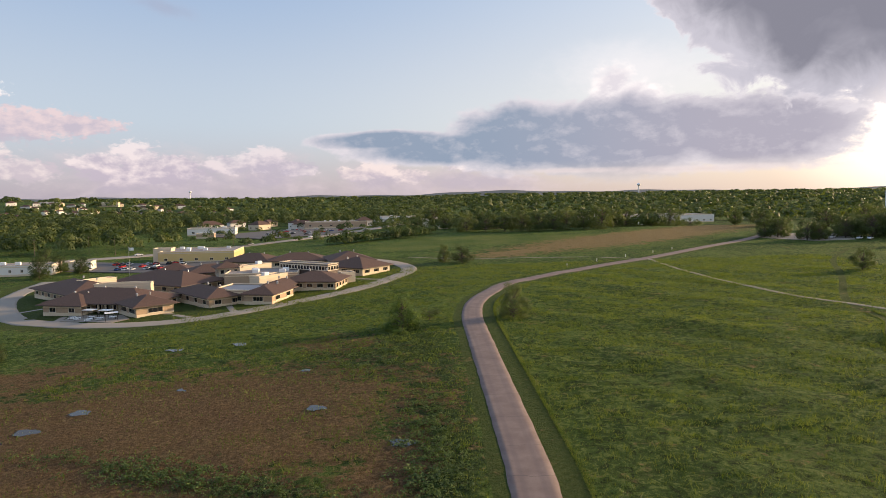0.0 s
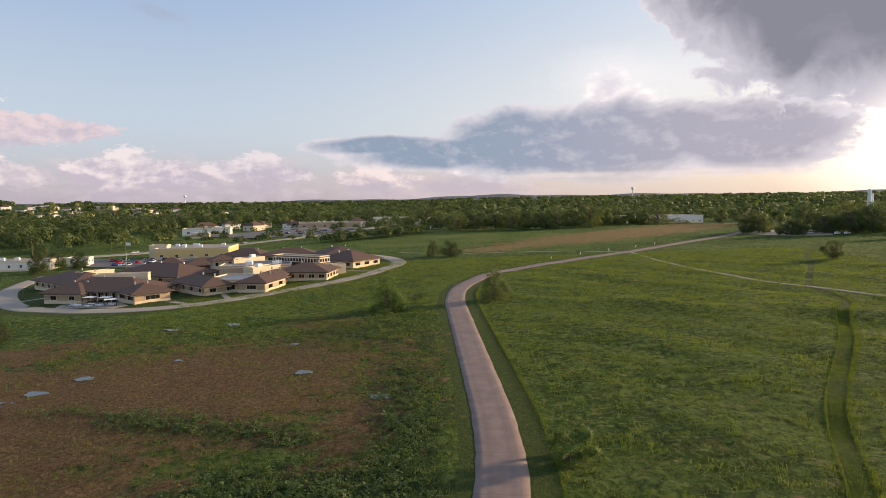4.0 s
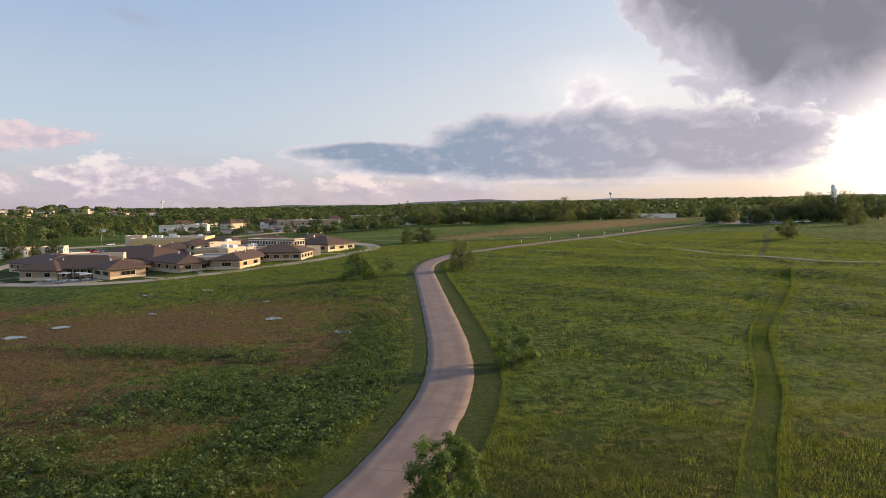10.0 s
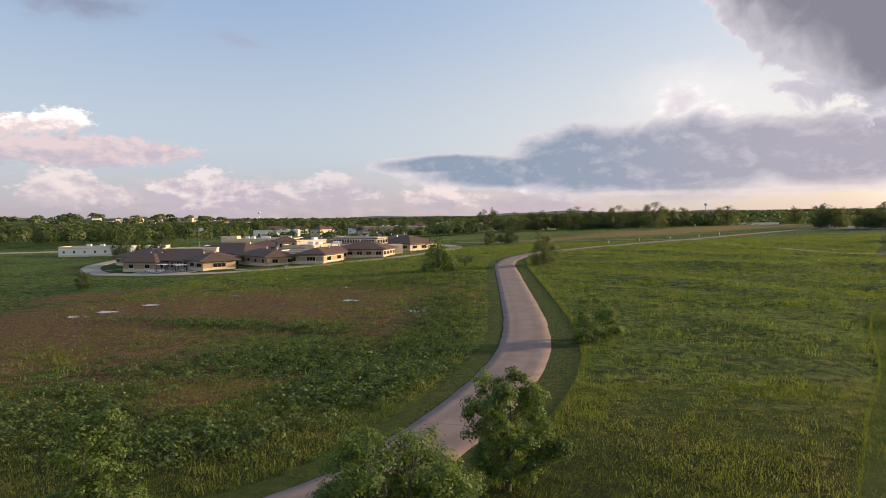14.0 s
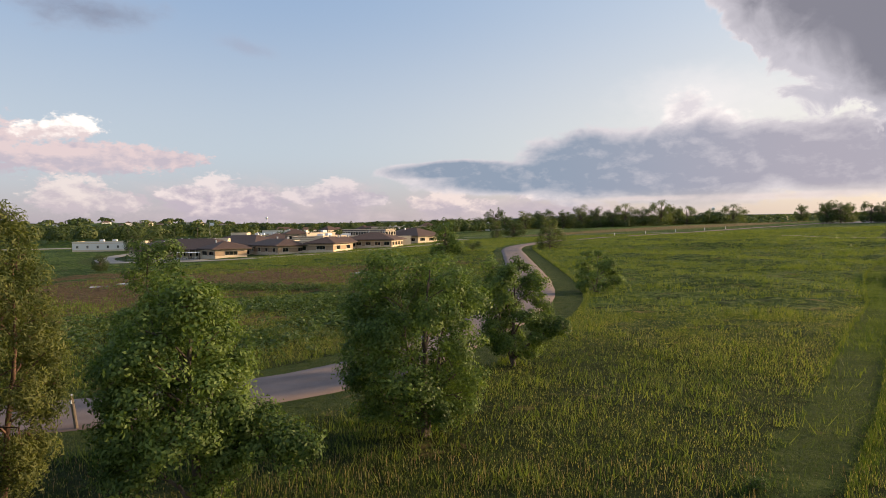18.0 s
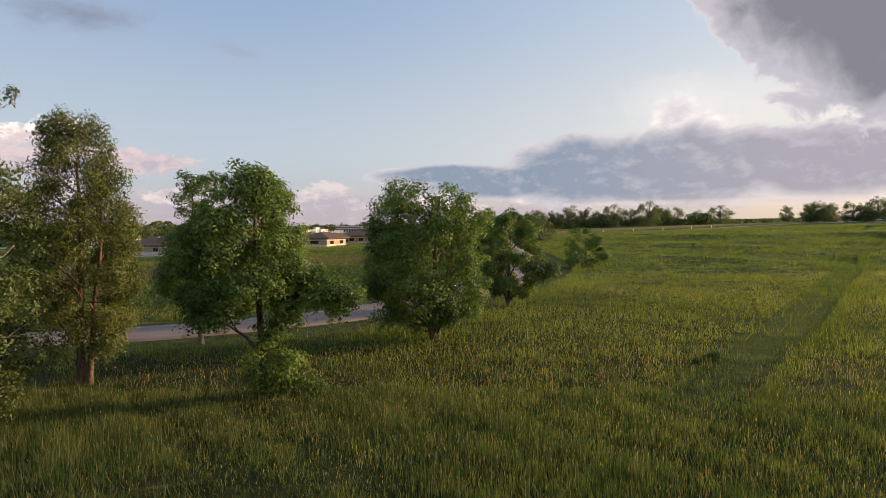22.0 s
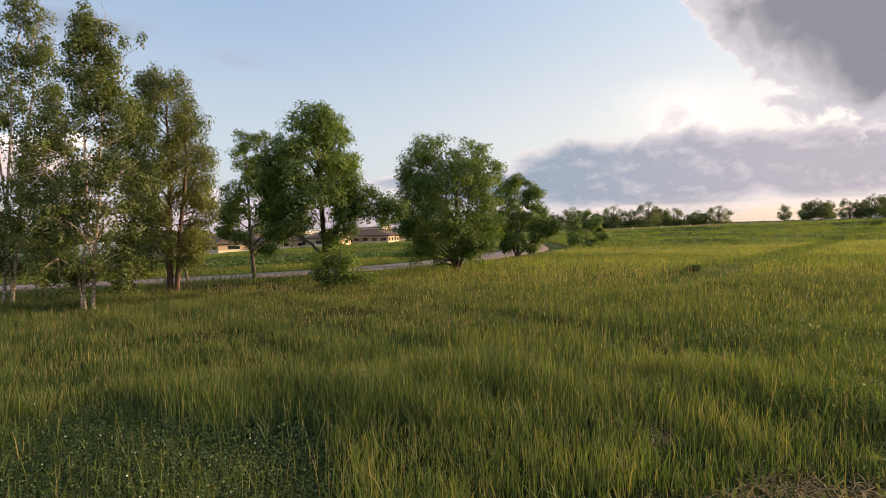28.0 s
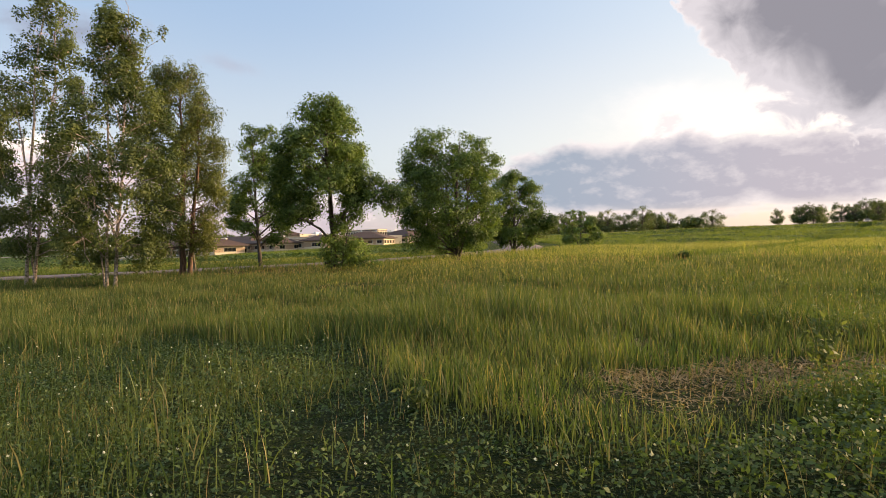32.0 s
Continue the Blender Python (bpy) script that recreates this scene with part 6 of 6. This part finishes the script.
rc = np.random.default_rng(14)
COLS = ["red", "white", "silver", "black", "blue", "white", "silver"]
for row_y, x0, x1 in ((326, -182, -142), (338, -186, -136), (348, -184, -140)):
    for cx in np.arange(x0, x1, 3.4):
        if rc.uniform() < 0.52:
            car(cx + rc.uniform(-0.2, 0.2), row_y + 0.02 * (cx + 160), 90 + rc.uniform(-4, 4), COLS[rc.integers(len(COLS))])
for k in range(26):
    cx, cy = rc.uniform(-165, -100), rc.uniform(548, 636)
    car(cx, cy, 20, COLS[rc.integers(len(COLS))], 0.16)
for cx, cy, cc in ((-230, 367.5, "black"), (-190, 398, "white"), (-143, 460, "silver"), (-112, 512, "white"), (-80, 590, "white")):
    car(cx, cy, 45, cc, 0.17)
for cx, cy in ((186, 372), (191, 368), (197, 362), (205, 352), (209, 350)):
    car(cx, cy, 40, "white", 0.13)


# ---- poles, towers ----
def pole(x, y, h, r, label, name="pole", flag=False, arm=False):
    ob = thing(name, x, y, gz(x, y) - 0.1, label, "pole")
    piece("shaft", tubes_mesh("shaft", [(np.array([(0, 0, 0), (0, 0, h * 0.5), (0, 0, h)]), np.array([r, r * 0.85, r * 0.6]))], M["steel"] if flag else M["wood_post"], 8), ob)
    if flag:
        bm = bmesh.new()
        bmesh.ops.create_grid(bm, x_segments=8, y_segments=2, size=0.5)
        for v in bm.verts:
            v.co = Vector(((v.co.x + 0.5) * 2.2 + 0.08, 0.12 * math.sin(v.co.x * 9), h - 0.9 + v.co.y * 1.3))
        part("flag", bm, M["white_paint"], ob, "pale flag")
        bm = bmesh.new()
        bmesh.ops.create_uvsphere(bm, u_segments=10, v_segments=8, radius=0.14)
        bmesh.ops.translate(bm, vec=(0, 0, h + 0.1), verts=bm.verts)
        part("finial", bm, M["steel"], ob)
    if arm:
        part("crossarm", box_bm(2.4, 0.12, 0.14, 0, 0, h - 0.8), M["wood_post"], ob)


pole(-144.4, 296.7, 13.5, 0.09, "tall steel flagpole with pale flag", "flagpole", True)
for px, py in ((-232, 420), (-205, 400), (-250, 395), (-158, 470), (-128, 560), (-60, 640), (-30, 650), (20, 640)):
    pole(px, py, 11, 0.14, "wooden utility pole beside the highway", "utility_pole", False, True)


def water_tower(x, y, h, r, label):
    ob = thing("water_tower", x, y, gz(x, y) - 1, label, "water tower")
    bm = bmesh.new()
    prof = [(r * 0.45, 0), (r * 0.25, h * 0.12), (r * 0.2, h * 0.7), (r * 0.35, h * 0.76)]
    piece("stem", tubes_mesh("stem", [(np.array([(0, 0, z) for _, z in prof]), np.array([q for q, _ in prof]))], M["white_paint"], 16), ob)
    bmesh.ops.create_uvsphere(bm, u_segments=24, v_segments=14, radius=r)
    bmesh.ops.scale(bm, vec=(1, 1, 0.72), verts=bm.verts)
    bmesh.ops.translate(bm, vec=(0, 0, h * 0.88), verts=bm.verts)
    part("tank", bm, M["white_paint"], ob, "bulbous pale tank")


water_tower(1187, 4000, 66, 11, "far pale water tower above the woods")
water_tower(-1621, 4000, 62, 9, "far pale water tower on the wooded hill")


def silo(x, y, h, r):
    ob = thing("silo", x, y, gz(x, y) - 0.5, "tall pale grey silo above the trees", "silo", "twin silos")
    piece("shaft", tubes_mesh("shaft", [(np.array([(0, 0, 0), (0, 0, h / 2), (0, 0, h)]), np.array([r, r, r]))], M["white_paint"], 20), ob)
    bm = bmesh.new()
    bmesh.ops.create_uvsphere(bm, u_segments=20, v_segments=10, radius=r)
    bmesh.ops.scale(bm, vec=(1, 1, 0.5), verts=bm.verts)
    bmesh.ops.translate(bm, vec=(0, 0, h), verts=bm.verts)
    part("dome", bm, M["steel"], ob, "grey metal dome")


silo(346, 537, 30, 1.5)
silo(349.2, 539, 27, 1.3)


# ---- far houses and sheds ----
def house(x, y, w, d, turn, wall, label, h=4.5):
    ob = thing("house", x, y, gz(x, y) - 0.2, label, "house", "far houses", turn)
    for s in range(4):
        ln, dp = (w, d) if s % 2 == 0 else (d, w)
        m = pose(0, 0, 0, 0, 0, 90 * s) @ pose(0, -dp / 2, 0)
        part("wall", box_bm(ln - (0 if s % 2 == 0 else 0.6), 0.3, h + 0.4, 0, 0.15, -0.2), wall, ob, "", m)
        for i in (-1, 1):
            part("window", box_bm(1.2, 0.06, 1.3, i * ln * 0.25, -0.03, 1.4), M["glass"], ob, "", m)
    part("roof", hip_roof(w, d, h, 28, 0.5), M["roof"], ob)


rh = np.random.default_rng(33)
for k in range(90):
    a, r = rh.uniform(-38, -19), rh.uniform(950, 1750)
    x, y = r * math.sin(radians(a)), r * math.cos(radians(a))
    house(x, y, rh.uniform(12, 20), rh.uniform(9, 13), rh.uniform(0, 90), M["white_wall"] if k % 3 else M["cream"], "far pale house with dark roof among trees", rh.uniform(5, 7))
for k in range(16):
    house(rh.uniform(-330, -40), rh.uniform(650, 900), rh.uniform(12, 24), rh.uniform(9, 14), rh.uniform(0, 90), M["white_wall"] if k % 3 else M["cream"], "pale house with dark roof behind small trees", rh.uniform(4, 6))
for x, y, w, d, h, mat, lab in ((-118, 655, 60, 22, 6, "brick", "long brown shop building with flat roof"), (-60, 700, 36, 20, 7, "white_wall", "white shop building by the highway"), (-215, 585, 40, 18, 6, "white_wall", "pale commercial building beside a car park"),
                                (-20, 640, 24, 16, 9, "white_wall", "tall pale house among trees"), (32, 620, 22, 14, 6, "yellow", "small yellow building among trees"), (250, 820, 130, 60, 9, "white_wall", "large white warehouse with flat roof"),
                                (130, 860, 90, 40, 8, "white_wall", "white warehouse beyond the woods"), (205, 760, 50, 30, 7, "white_wall", "white shed near the big warehouse"), (-206, 545, 14, 8, 3.6, "brick", "low brick shed by a field"),
                                (-800, 1500, 50, 20, 9, "cream", "far long cream building on the hill"), (-700, 1460, 36, 18, 8, "cream", "far cream building on the wooded hill"), (-900, 1450, 40, 18, 8, "white_wall", "far pale building on the wooded hill")):
    block(x, y, w, d, 12, h, lab, M[mat], 9.0, "shop_building", (2.2, 1.6), 1.6, extras=3)
